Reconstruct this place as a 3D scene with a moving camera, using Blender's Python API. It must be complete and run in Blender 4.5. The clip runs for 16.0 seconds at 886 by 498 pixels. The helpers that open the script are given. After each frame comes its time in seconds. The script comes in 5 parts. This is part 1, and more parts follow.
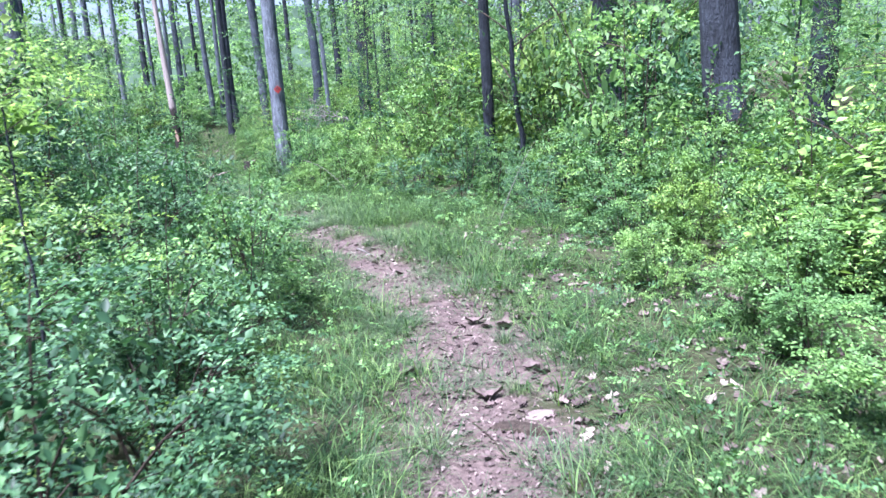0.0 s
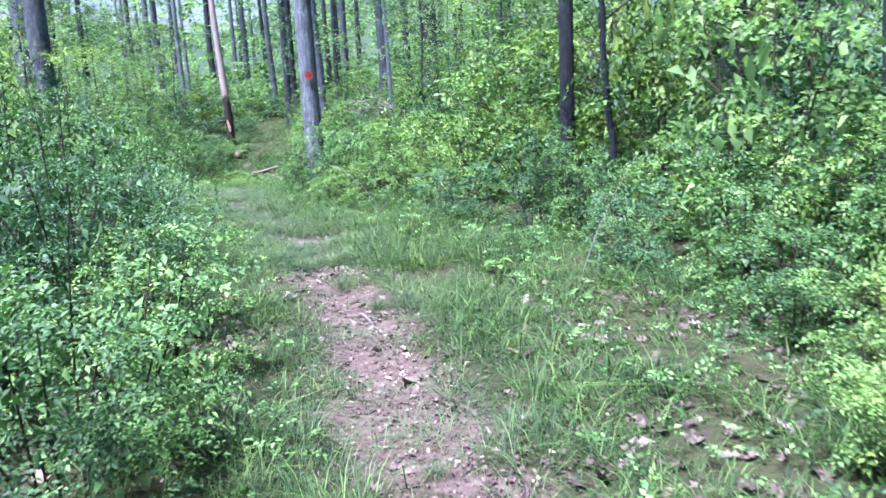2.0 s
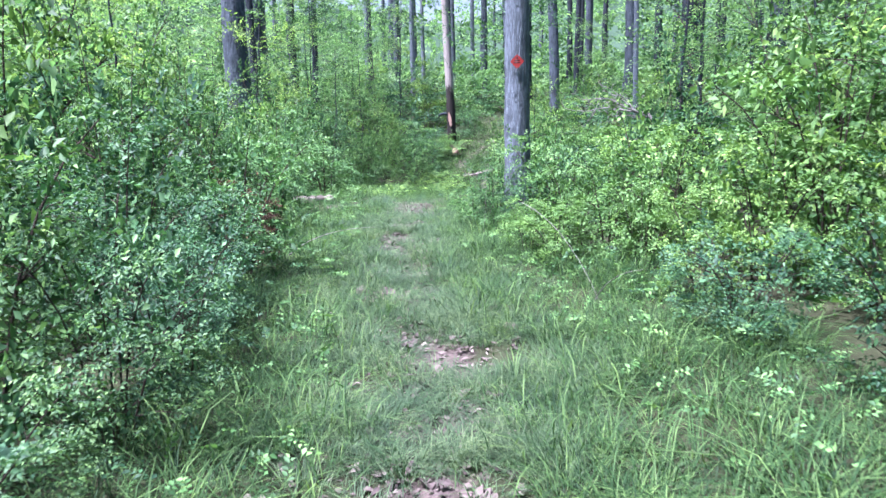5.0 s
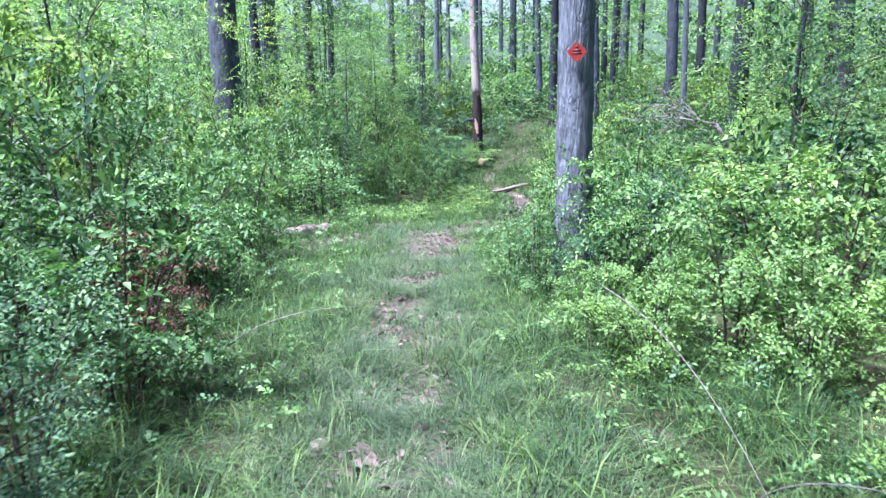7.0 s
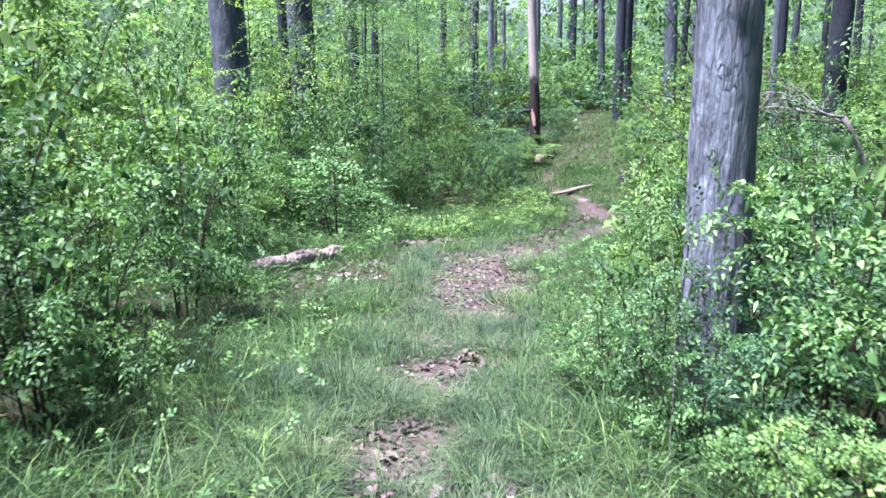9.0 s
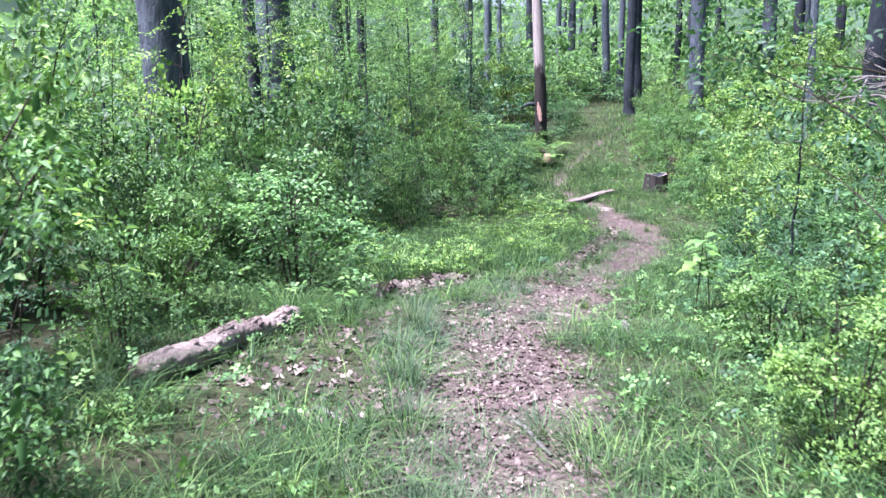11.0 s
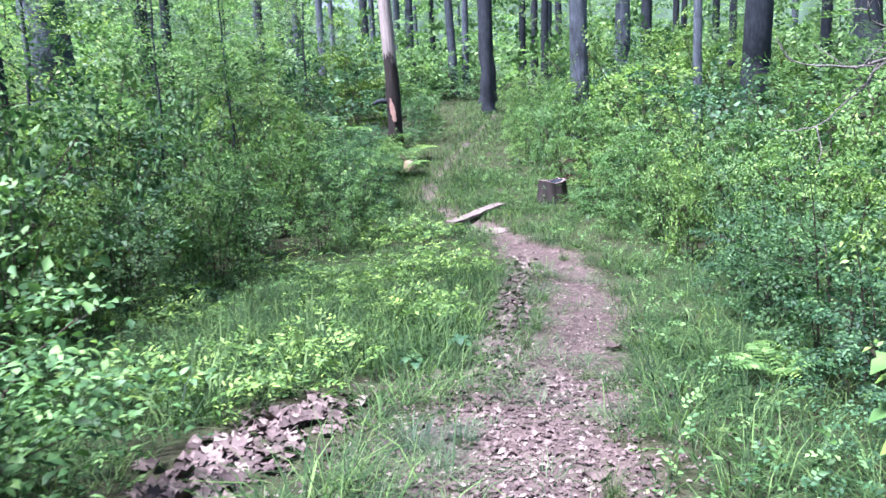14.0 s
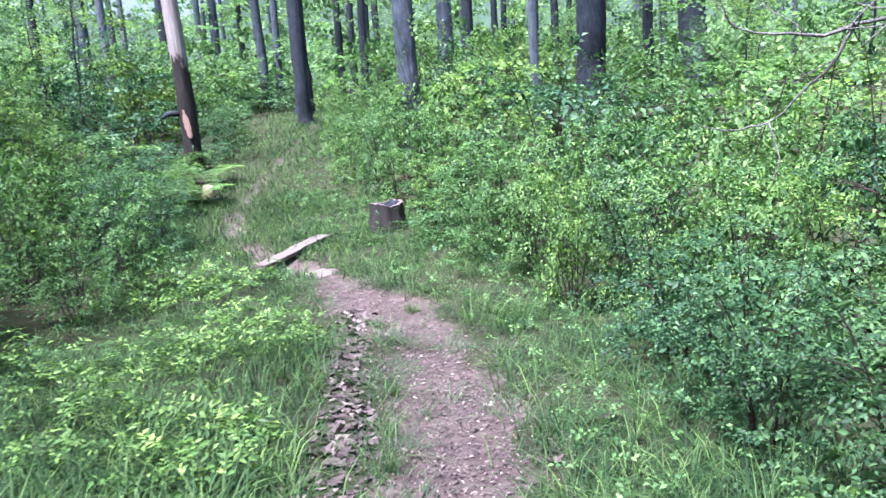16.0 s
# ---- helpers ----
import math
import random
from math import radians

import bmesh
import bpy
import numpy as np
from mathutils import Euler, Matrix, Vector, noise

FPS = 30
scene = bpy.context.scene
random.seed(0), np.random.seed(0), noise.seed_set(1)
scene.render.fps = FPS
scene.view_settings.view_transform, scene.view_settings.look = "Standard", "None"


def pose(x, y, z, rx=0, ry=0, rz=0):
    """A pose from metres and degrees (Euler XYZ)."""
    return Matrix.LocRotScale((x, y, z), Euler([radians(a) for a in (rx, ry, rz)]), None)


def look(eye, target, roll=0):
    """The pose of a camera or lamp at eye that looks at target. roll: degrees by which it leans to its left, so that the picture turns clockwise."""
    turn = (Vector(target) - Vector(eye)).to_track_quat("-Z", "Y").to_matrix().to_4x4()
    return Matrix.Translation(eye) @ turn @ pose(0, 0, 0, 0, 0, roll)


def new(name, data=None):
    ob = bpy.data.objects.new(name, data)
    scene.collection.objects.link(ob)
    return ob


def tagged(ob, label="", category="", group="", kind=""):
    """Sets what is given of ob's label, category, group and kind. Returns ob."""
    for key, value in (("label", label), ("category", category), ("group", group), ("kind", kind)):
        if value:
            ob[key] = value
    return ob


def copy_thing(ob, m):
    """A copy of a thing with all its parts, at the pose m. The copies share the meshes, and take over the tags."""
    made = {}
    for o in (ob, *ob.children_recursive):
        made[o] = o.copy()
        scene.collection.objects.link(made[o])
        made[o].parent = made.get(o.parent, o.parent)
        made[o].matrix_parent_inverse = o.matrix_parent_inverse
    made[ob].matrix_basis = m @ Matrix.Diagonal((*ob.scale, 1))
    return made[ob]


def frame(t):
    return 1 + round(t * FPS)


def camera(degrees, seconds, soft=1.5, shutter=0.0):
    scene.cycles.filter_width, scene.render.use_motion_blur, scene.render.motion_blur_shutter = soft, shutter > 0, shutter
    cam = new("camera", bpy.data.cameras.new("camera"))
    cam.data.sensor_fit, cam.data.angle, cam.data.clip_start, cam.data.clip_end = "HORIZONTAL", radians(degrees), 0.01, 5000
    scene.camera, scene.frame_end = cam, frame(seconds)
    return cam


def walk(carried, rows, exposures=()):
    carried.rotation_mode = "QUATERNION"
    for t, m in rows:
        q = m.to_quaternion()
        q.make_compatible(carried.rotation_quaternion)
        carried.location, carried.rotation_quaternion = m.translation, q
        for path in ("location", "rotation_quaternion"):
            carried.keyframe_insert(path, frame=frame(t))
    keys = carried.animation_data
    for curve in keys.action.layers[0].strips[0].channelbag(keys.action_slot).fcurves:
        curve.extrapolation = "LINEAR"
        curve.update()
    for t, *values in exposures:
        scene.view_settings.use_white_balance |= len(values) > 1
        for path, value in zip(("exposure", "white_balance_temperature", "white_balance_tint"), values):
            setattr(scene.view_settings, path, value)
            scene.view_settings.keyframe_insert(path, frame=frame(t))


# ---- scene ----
SKY, SUN, STOPS, KELVIN, TINT = 0.046, 5.0, 2.56, 5400, 30
SUN_HIGH, SUN_TURN = 67, 226
cam = camera(56.5, 16.0, 1.5, 0.25)
METRES, EYE, TILT, LEAN, TURN = 22.0, 1.57, 0.0, 0.0, -5.9
ROWS = [
    (0.0, 0.0, 0.0, 0.0, -0.86, -11.19, 4.33),
    (0.5, 0.0004, 0.0347, -0.0016, -1.51, -11.38, 3.83),
    (1.0, 0.0032, 0.0702, -0.0025, -1.14, -11.81, 3.03),
    (1.5, 0.0051, 0.1042, -0.0028, 1.0, -11.89, 4.05),
    (2.0, 0.008, 0.1388, -0.0036, 4.32, -11.35, 3.41),
    (2.5, 0.008, 0.1725, -0.0038, 10.06, -11.06, 2.11),
    (3.0, 0.0054, 0.2061, -0.0045, 13.54, -10.78, 3.05),
    (3.5, 0.0021, 0.2403, -0.005, 15.35, -10.32, 3.51),
    (6.0, -0.0395, 0.3807, -0.0038, 23.1, -11.47, 0.46),
    (6.5, -0.0523, 0.4134, -0.0039, 22.55, -10.21, 1.43),
    (7.0, -0.063, 0.4446, -0.0052, 22.62, -10.77, 0.66),
    (7.5, -0.0738, 0.4742, -0.0066, 23.4, -10.9, -0.07),
    (8.0, -0.0848, 0.5042, -0.0078, 25.45, -11.08, 0.05),
    (8.5, -0.0982, 0.5343, -0.0093, 25.04, -11.13, 0.76),
    (9.0, -0.111, 0.5638, -0.0105, 26.33, -11.34, 0.36),
    (11.5, -0.1843, 0.6997, -0.0164, 25.1, -11.99, 1.36),
    (12.0, -0.1974, 0.7255, -0.018, 23.81, -12.46, 1.84),
    (12.5, -0.2086, 0.7518, -0.0187, 23.83, -12.65, 1.19),
    (13.0, -0.2224, 0.777, -0.0215, 21.62, -11.53, 2.48),
    (13.5, -0.2344, 0.8067, -0.0262, 19.03, -10.97, 1.31),
    (14.0, -0.2462, 0.8321, -0.0284, 14.2, -11.6, 2.37),
    (14.5, -0.2526, 0.8596, -0.031, 12.39, -12.31, 1.87),
    (15.0, -0.2577, 0.8873, -0.0317, 10.78, -11.2, 1.76),
    (15.5, -0.2615, 0.9159, -0.0342, 5.92, -10.83, 3.46),
    (16.0, -0.2639, 0.9442, -0.0353, 1.93, -11.44, 3.63),
]
walk(cam, [(t, pose(0, 0, EYE, TILT, LEAN, TURN) @ pose(METRES * x, METRES * y, METRES * z, 90 + pitch, roll, yaw)) for t, x, y, z, yaw, pitch, roll in ROWS], [(0.0, STOPS, KELVIN, TINT), (7.5, STOPS, KELVIN, TINT), (9.0, STOPS, KELVIN + 220, TINT + 2), (13.0, STOPS, KELVIN + 220, TINT + 2), (15.0, STOPS, KELVIN + 40, TINT), (16.0, STOPS, KELVIN + 40, TINT)])

# ---- world, sun and exposure ----
world = bpy.data.worlds.new("sky")
scene.world = world
world.use_nodes = True
wn, wl = world.node_tree.nodes, world.node_tree.links
sky = wn.new("ShaderNodeTexSky")
sky.sky_type = "NISHITA"
sky.sun_disc = False
sky.sun_elevation, sky.sun_rotation = radians(SUN_HIGH), radians(SUN_TURN)
sky.air_density, sky.dust_density = 1.0, 2.5
wl.new(sky.outputs[0], wn["Background"].inputs[0])
wn["Background"].inputs[1].default_value = SKY

sun_data = bpy.data.lights.new("sun", "SUN")
sun_data.energy, sun_data.angle, sun_data.color = SUN, radians(12), (1.0, 0.96, 0.90)
sun = new("sun", sun_data)
sun.matrix_world = look((0, 0, 40), (-14 * math.sin(radians(SUN_TURN)), -14 * math.cos(radians(SUN_TURN)), 40 - 14 * math.tan(radians(SUN_HIGH))))

# ---- materials ----


class Mat:
    """A node material with a Principled shader and short ways to add nodes."""

    def __init__(self, name, rough=0.7, spec=0.3):
        self.m = bpy.data.materials.new(name)
        self.m.use_nodes = True
        self.n, self.l = self.m.node_tree.nodes, self.m.node_tree.links
        self.b = self.n["Principled BSDF"]
        self.b.inputs["Roughness"].default_value = rough
        self.b.inputs["Specular IOR Level"].default_value = spec

    def node(self, kind, **values):
        nd = self.n.new("ShaderNode" + kind)
        for k, v in values.items():
            nd.inputs[k].default_value = v
        return nd

    def noise(self, scale, detail=4.0, rough=0.6, stretch=(1, 1, 1), space="Object"):
        tc, mp, ns = self.node("TexCoord"), self.node("Mapping", Scale=stretch), self.node("TexNoise", Scale=scale, Detail=detail, Roughness=rough)
        self.l.new(tc.outputs[space], mp.inputs["Vector"])
        self.l.new(mp.outputs[0], ns.inputs["Vector"])
        return ns.outputs["Fac"]

    def ramp(self, fac, *stops):
        r = self.node("ValToRGB")
        self.l.new(fac, r.inputs[0])
        e = r.color_ramp.elements
        while len(e) < len(stops):
            e.new(0.5)
        for el, (p, c) in zip(e, stops):
            el.position, el.color = p, (*c, 1)
        return r.outputs["Color"]

    def mix(self, fac, a, b, kind="MIX"):
        x = self.n.new("ShaderNodeMix")
        x.data_type, x.blend_type = "RGBA", kind
        for sock, v in ((0, fac), (6, a), (7, b)):
            if hasattr(v, "is_linked"):
                self.l.new(v, x.inputs[sock])
            else:
                x.inputs[sock].default_value = v if sock == 0 else (*v, 1)
        return x.outputs[2]

    def colour(self, out):
        self.l.new(out, self.b.inputs["Base Color"])
        return self

    def bump(self, fac, strength=0.5, distance=0.02):
        bp = self.node("Bump", Strength=strength, Distance=distance)
        self.l.new(fac, bp.inputs["Height"])
        self.l.new(bp.outputs[0], self.b.inputs["Normal"])
        return self


def leaf_material(name, dark, mid, light, through_col, rough=0.55, spec=0.24, trans=0.22):
    """Leaf: tint per leaf and per plant, lit through from behind."""
    m = Mat(name, rough, spec)
    geo, info = m.node("NewGeometry"), m.node("ObjectInfo")
    per_leaf = m.ramp(geo.outputs["Random Per Island"], (0.0, dark), (0.55, mid), (0.95, light))
    plant = m.ramp(info.outputs["Random"], (0.0, (0.72, 0.80, 0.86)), (0.5, (1.0, 1.0, 1.0)), (1.0, (1.25, 1.12, 0.82)))
    patch = m.ramp(m.noise(2.2, 3.0), (0.3, (0.72, 0.78, 0.78)), (0.7, (1.18, 1.12, 1.0)))
    clump = m.ramp(m.noise(9.0, 2.0), (0.35, (0.70, 0.74, 0.76)), (0.65, (1.24, 1.20, 1.10)))
    col = m.mix(1.0, m.mix(1.0, m.mix(1.0, per_leaf, plant, "MULTIPLY"), patch, "MULTIPLY"), clump, "MULTIPLY")
    m.colour(col)
    tr, mx = m.node("BsdfTranslucent"), m.node("MixShader", Fac=trans)
    m.l.new(m.mix(1.0, col, through_col, "MULTIPLY"), tr.inputs[0])
    m.l.new(m.b.outputs[0], mx.inputs[1])
    m.l.new(tr.outputs[0], mx.inputs[2])
    m.l.new(mx.outputs[0], m.n["Material Output"].inputs[0])
    return m.m


def bark_material(name, dark, mid, light, lichen=None, scale=9.0, cracked=0.38):
    """Furrowed bark: long vertical ridges, plates and stains."""
    m = Mat(name, 0.85, 0.2)
    ridge = m.noise(scale, 6.0, 0.7, (2.2, 2.2, 0.5))
    stain = m.noise(2.4, 5.0, 0.65)
    tc, mp, vo = m.node("TexCoord"), m.node("Mapping", Scale=(1.9, 1.9, 0.3)), m.node("TexVoronoi", Scale=scale * 1.9)
    vo.feature = "DISTANCE_TO_EDGE"
    m.l.new(tc.outputs["Object"], mp.inputs["Vector"])
    warp = m.n.new("ShaderNodeVectorMath")
    warp.operation = "MULTIPLY_ADD"
    m.l.new(m.noise(scale * 0.7, 3.0, 0.6, (1, 1, 0.6)), warp.inputs[0])
    warp.inputs[1].default_value = (0.22, 0.22, 0.22)
    m.l.new(mp.outputs[0], warp.inputs[2])
    m.l.new(warp.outputs[0], vo.inputs["Vector"])
    crack = m.ramp(vo.outputs["Distance"], (0.0, (0.35, 0.35, 0.35)), (0.22, (1.0, 1.0, 1.0)))
    col = m.mix(0.45, m.ramp(ridge, (0.32, dark), (0.5, mid), (0.72, light)), m.ramp(stain, (0.3, dark), (0.7, light)))
    if lichen:
        spot = m.ramp(m.noise(5.5, 5.0, 0.75), (0.58, (0, 0, 0)), (0.70, (0.6, 0.6, 0.6)))
        col = m.mix(spot, col, lichen)
    m.colour(m.mix(cracked, col, m.mix(1.0, col, crack, "MULTIPLY")))
    m.bump(m.mix(0.2, ridge, crack), 1.0, 0.035)
    return m.m


LEAF = {
    "deep": leaf_material("leaf_deep_green", (0.017, 0.048, 0.024), (0.034, 0.094, 0.042), (0.095, 0.195, 0.082), (1.4, 1.6, 0.9)),
    "fresh": leaf_material("leaf_fresh_green", (0.032, 0.082, 0.030), (0.070, 0.165, 0.054), (0.175, 0.315, 0.112), (1.4, 1.5, 0.85)),
    "blue": leaf_material("leaf_blue_green", (0.021, 0.058, 0.033), (0.043, 0.110, 0.056), (0.115, 0.225, 0.108), (1.3, 1.5, 0.9)),
    "lime": leaf_material("leaf_lime_green", (0.052, 0.115, 0.032), (0.096, 0.198, 0.054), (0.175, 0.305, 0.108), (1.3, 1.4, 0.8)),
    # light young green, paled further so distant foliage carries the haze in its colour
    "spring": leaf_material("leaf_spring_green", (0.056, 0.120, 0.048), (0.110, 0.215, 0.080), (0.225, 0.365, 0.152), (1.3, 1.4, 0.95), 0.55, 0.3, 0.5),
    "rust": leaf_material("leaf_withered_rust", (0.028, 0.017, 0.014), (0.058, 0.033, 0.026), (0.100, 0.062, 0.048), (1.2, 1.0, 0.9), 0.7, 0.2, 0.15),
}
GRASS = {
    "sedge": leaf_material("grass_grey_green", (0.028, 0.056, 0.036), (0.060, 0.106, 0.066), (0.125, 0.185, 0.118), (1.2, 1.4, 0.9), 0.65, 0.15, 0.3),
    "bright": leaf_material("grass_bright_green", (0.015, 0.040, 0.016), (0.036, 0.083, 0.029), (0.118, 0.198, 0.070), (1.3, 1.4, 0.8), 0.65, 0.15, 0.3),
}
BARK = {
    "grey": bark_material("bark_grey", (0.014, 0.018, 0.023), (0.050, 0.062, 0.077), (0.125, 0.153, 0.184), (0.146, 0.190, 0.200)),
    "scaly": bark_material("bark_scaly_grey", (0.026, 0.031, 0.037), (0.098, 0.116, 0.138), (0.205, 0.245, 0.285), (0.30, 0.37, 0.40), 7.0, 0.6),
    "dark": bark_material("bark_dark", (0.008, 0.010, 0.013), (0.022, 0.028, 0.036), (0.053, 0.066, 0.082)),
    "pale": bark_material("bark_pale_blue_grey", (0.060, 0.071, 0.084), (0.129, 0.152, 0.178), (0.215, 0.255, 0.292)),
    "twig": bark_material("bark_twig", (0.030, 0.022, 0.016), (0.065, 0.050, 0.038), (0.115, 0.092, 0.072), None, 30.0),
    "dead": bark_material("bark_dead_silver", (0.080, 0.074, 0.070), (0.180, 0.168, 0.160), (0.310, 0.292, 0.280), None, 16.0),
}


def snag_material():
    """Dead trunk: silver bare wood above, torn brown bark below."""
    m = Mat("snag_wood", 0.8, 0.2)
    grain = m.noise(8.0, 6.0, 0.65, (3, 3, 0.25))
    bare = m.ramp(grain, (0.3, (0.15, 0.128, 0.118)), (0.7, (0.34, 0.305, 0.285)))
    bark = m.ramp(grain, (0.3, (0.010, 0.009, 0.008)), (0.7, (0.036, 0.030, 0.028)))
    tc, sep, ad = m.node("TexCoord"), m.node("SeparateXYZ"), m.node("Math")
    m.l.new(tc.outputs["Object"], sep.inputs[0])
    ad.operation = "MULTIPLY_ADD"
    m.l.new(m.noise(3.0, 5.0, 0.7, (1.5, 1.5, 0.5)), ad.inputs[0])
    ad.inputs[1].default_value = 1.5
    m.l.new(sep.outputs["Z"], ad.inputs[2])
    fac = m.node("MapRange")
    m.l.new(ad.outputs[0], fac.inputs[0])
    fac.inputs[1].default_value, fac.inputs[2].default_value = 2.65, 2.8
    m.colour(m.mix(fac.outputs[0], bark, bare))
    m.bump(grain, 0.8, 0.02)
    return m.m


def ground_material():
    """Forest floor: bare mauve-brown earth on the trail, dark leaf mould beside it."""
    m = Mat("forest_floor", 0.92, 0.15)
    at = m.n.new("ShaderNodeAttribute")
    at.attribute_name = "trail"
    fine, mid_n, big = m.noise(60.0, 6.0, 0.75), m.noise(11.0, 6.0, 0.7), m.noise(1.3, 4.0)
    dirt = m.mix(0.5, m.ramp(fine, (0.25, (0.028, 0.021, 0.021)), (0.5, (0.080, 0.062, 0.056)), (0.75, (0.175, 0.143, 0.128))),
                 m.ramp(mid_n, (0.34, (0.022, 0.017, 0.016)), (0.52, (0.086, 0.067, 0.060)), (0.72, (0.180, 0.148, 0.132))))
    mould = m.mix(0.5, m.ramp(fine, (0.3, (0.016, 0.012, 0.008)), (0.6, (0.050, 0.040, 0.026)), (0.8, (0.12, 0.092, 0.062))),
                  m.ramp(mid_n, (0.3, (0.014, 0.026, 0.010)), (0.7, (0.046, 0.068, 0.028))))
    edge = m.node("Math")
    edge.operation = "ADD"
    m.l.new(at.outputs["Fac"], edge.inputs[0])
    m.l.new(m.ramp(mid_n, (0.3, (0, 0, 0)), (0.7, (0.5, 0.5, 0.5))), edge.inputs[1])
    fac = m.ramp(edge.outputs[0], (0.45, (0, 0, 0)), (0.75, (1, 1, 1)))
    tone = m.ramp(big, (0.3, (0.82, 0.80, 0.80)), (0.7, (1.12, 1.1, 1.08)))
    m.colour(m.mix(1.0, m.mix(fac, mould, dirt), tone, "MULTIPLY"))
    m.bump(m.mix(0.5, fine, mid_n), 0.8, 0.03)
    return m.m


def plain_material(name, a, b, scale=20.0, rough=0.8, stretch=(1, 1, 1), bump=0.4, spec=0.25):
    m = Mat(name, rough, spec)
    ns = m.noise(scale, 5.0, 0.65, stretch)
    m.colour(m.mix(0.5, m.ramp(ns, (0.3, a), (0.7, b)), m.ramp(m.noise(scale * 0.2, 3.0, 0.6, stretch), (0.3, a), (0.7, b))))
    m.bump(ns, bump, 0.01)
    return m.m


def litter_material():
    m = Mat("dry_leaf", 0.75, 0.25)
    geo = m.node("NewGeometry")
    m.colour(m.mix(0.25, m.ramp(geo.outputs["Random Per Island"], (0.0, (0.026, 0.018, 0.018)), (0.5, (0.064, 0.047, 0.044)), (0.84, (0.140, 0.108, 0.098)), (1.0, (0.29, 0.242, 0.214))),
                   m.ramp(m.noise(40.0, 4.0), (0.3, (0.03, 0.022, 0.02)), (0.7, (0.18, 0.142, 0.125)))))
    return m.m


M_GROUND = ground_material()
M_SNAG = snag_material()
M_LITTER = litter_material()
M_LOG = bark_material("log_bark", (0.13, 0.098, 0.084), (0.34, 0.262, 0.232), (0.54, 0.475, 0.43), (0.50, 0.47, 0.42), 24.0, 0.55)
M_RAW = plain_material("raw_wood", (0.20, 0.115, 0.090), (0.40, 0.265, 0.215), 14.0, 0.75, (3, 3, 0.4))
M_PLANK = plain_material("weathered_plank", (0.060, 0.046, 0.042), (0.185, 0.150, 0.138), 9.0, 0.8, (0.3, 5, 5))
M_STONE = plain_material("field_stone", (0.085, 0.066, 0.060), (0.19, 0.155, 0.142), 18.0)
M_STUMP = plain_material("stump_wood", (0.007, 0.006, 0.005), (0.036, 0.031, 0.028), 16.0, 0.85, (2.5, 2.5, 0.35), 0.9)
M_SIGN = plain_material("sign_red", (0.17, 0.012, 0.010), (0.23, 0.022, 0.017), 30.0, 0.45, (1, 1, 1), 0.05, 0.4)
M_INK = plain_material("sign_ink", (0.030, 0.010, 0.010), (0.06, 0.015, 0.012), 30.0, 0.5, (1, 1, 1), 0.0)


def far_material():
    """Woodland far away: blotchy green, with a soft glow standing in for sunlit haze."""
    m = Mat("far_woodland", 0.9, 0.1)
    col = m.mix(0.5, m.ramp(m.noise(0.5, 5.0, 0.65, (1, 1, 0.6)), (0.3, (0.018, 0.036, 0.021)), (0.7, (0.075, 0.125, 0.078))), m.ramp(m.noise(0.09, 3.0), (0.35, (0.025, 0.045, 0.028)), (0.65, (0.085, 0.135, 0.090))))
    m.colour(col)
    # emission added to brighten the gaps between trunks like haze
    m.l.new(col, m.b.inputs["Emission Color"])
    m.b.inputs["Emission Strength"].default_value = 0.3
    return m.m


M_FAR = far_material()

# ---- lie of the land ----
rng = np.random.default_rng(7)
GROUND_Y = [-60, 9, 12, 15, 18, 20, 22, 25, 28, 30, 34, 38, 42, 47, 60, 110, 400]
GROUND_Z = [0, 0, -0.04, -0.08, -0.22, -0.40, -0.65, -0.97, -1.2, -1.08, -0.75, -0.35, -0.05, 0.1, 0.5, 1.6, 4.0]
TRAIL_Y = [-40, 0, 3, 4.3, 5.9, 7.3, 8.2, 9.7, 11.2, 13.6, 15.9, 18.5, 20.8, 22, 23.3, 25.6, 27.5, 28.8, 29.7, 31.4, 32.5, 34.7, 37.7, 42, 60]
TRAIL_X = [0.2, 0.35, 0.47, 0.6, 0.55, 0.2, 0.08, -0.43, -0.72, -1.75, -2.45, -3.2, -3.7, -3.75, -3.6, -3.35, -3.5, -3.95, -4.45, -5.6, -5.85, -5.8, -5.65, -5.4, -5.0]
TRAIL_W = [0.3, 0.40, 0.42, 0.37, 0.31, 0.29, 0.36, 0.19, 0.21, 0.20, 0.26, 0.44, 0.52, 0.52, 0.34, 0.32, 0.27, 0.38, 0.25, 0.35, 0.3, 0.16, 0.14, 0.1, 0.1]
LEFT_Y = [-5, 3, 4.3, 5.9, 8.5, 9.7, 12, 14.0, 16, 19, 20.2, 21.6, 25.3, 27.7, 28.8, 31, 33, 35, 40, 50]
LEFT_X = [-0.6, -0.5, -0.5, -0.5, -0.95, -1.4, -2.2, -3.0, -3.8, -5.3, -5.8, -6.2, -6.9, -6.8, -5.95, -6.25, -6.4, -6.6, -6.7, -6.5]
RIGHT_Y = [-5, 3.6, 5, 7.5, 9.7, 11.3, 14, 15.5, 17.5, 19.6, 21.3, 25, 27, 29.3, 31, 33, 35, 40, 50]
RIGHT_X = [1.7, 1.7, 1.8, 2.2, 1.7, 1.1, -0.3, -1.0, -1.75, -2.3, -2.6, -2.25, -2.1, -2.75, -3.45, -4.25, -4.6, -5.0, -4.4]


def smooth_noise(x, y, s, seed=0.0):
    """Cheap smooth ripple between -1 and 1."""
    return (np.sin(x / s * 2.1 + 1.3 * np.sin(y / s * 1.7 + seed) + seed) + np.sin(y / s * 2.3 + 1.1 * np.sin(x / s * 1.9 - seed) + 2.0 * seed)) * 0.5


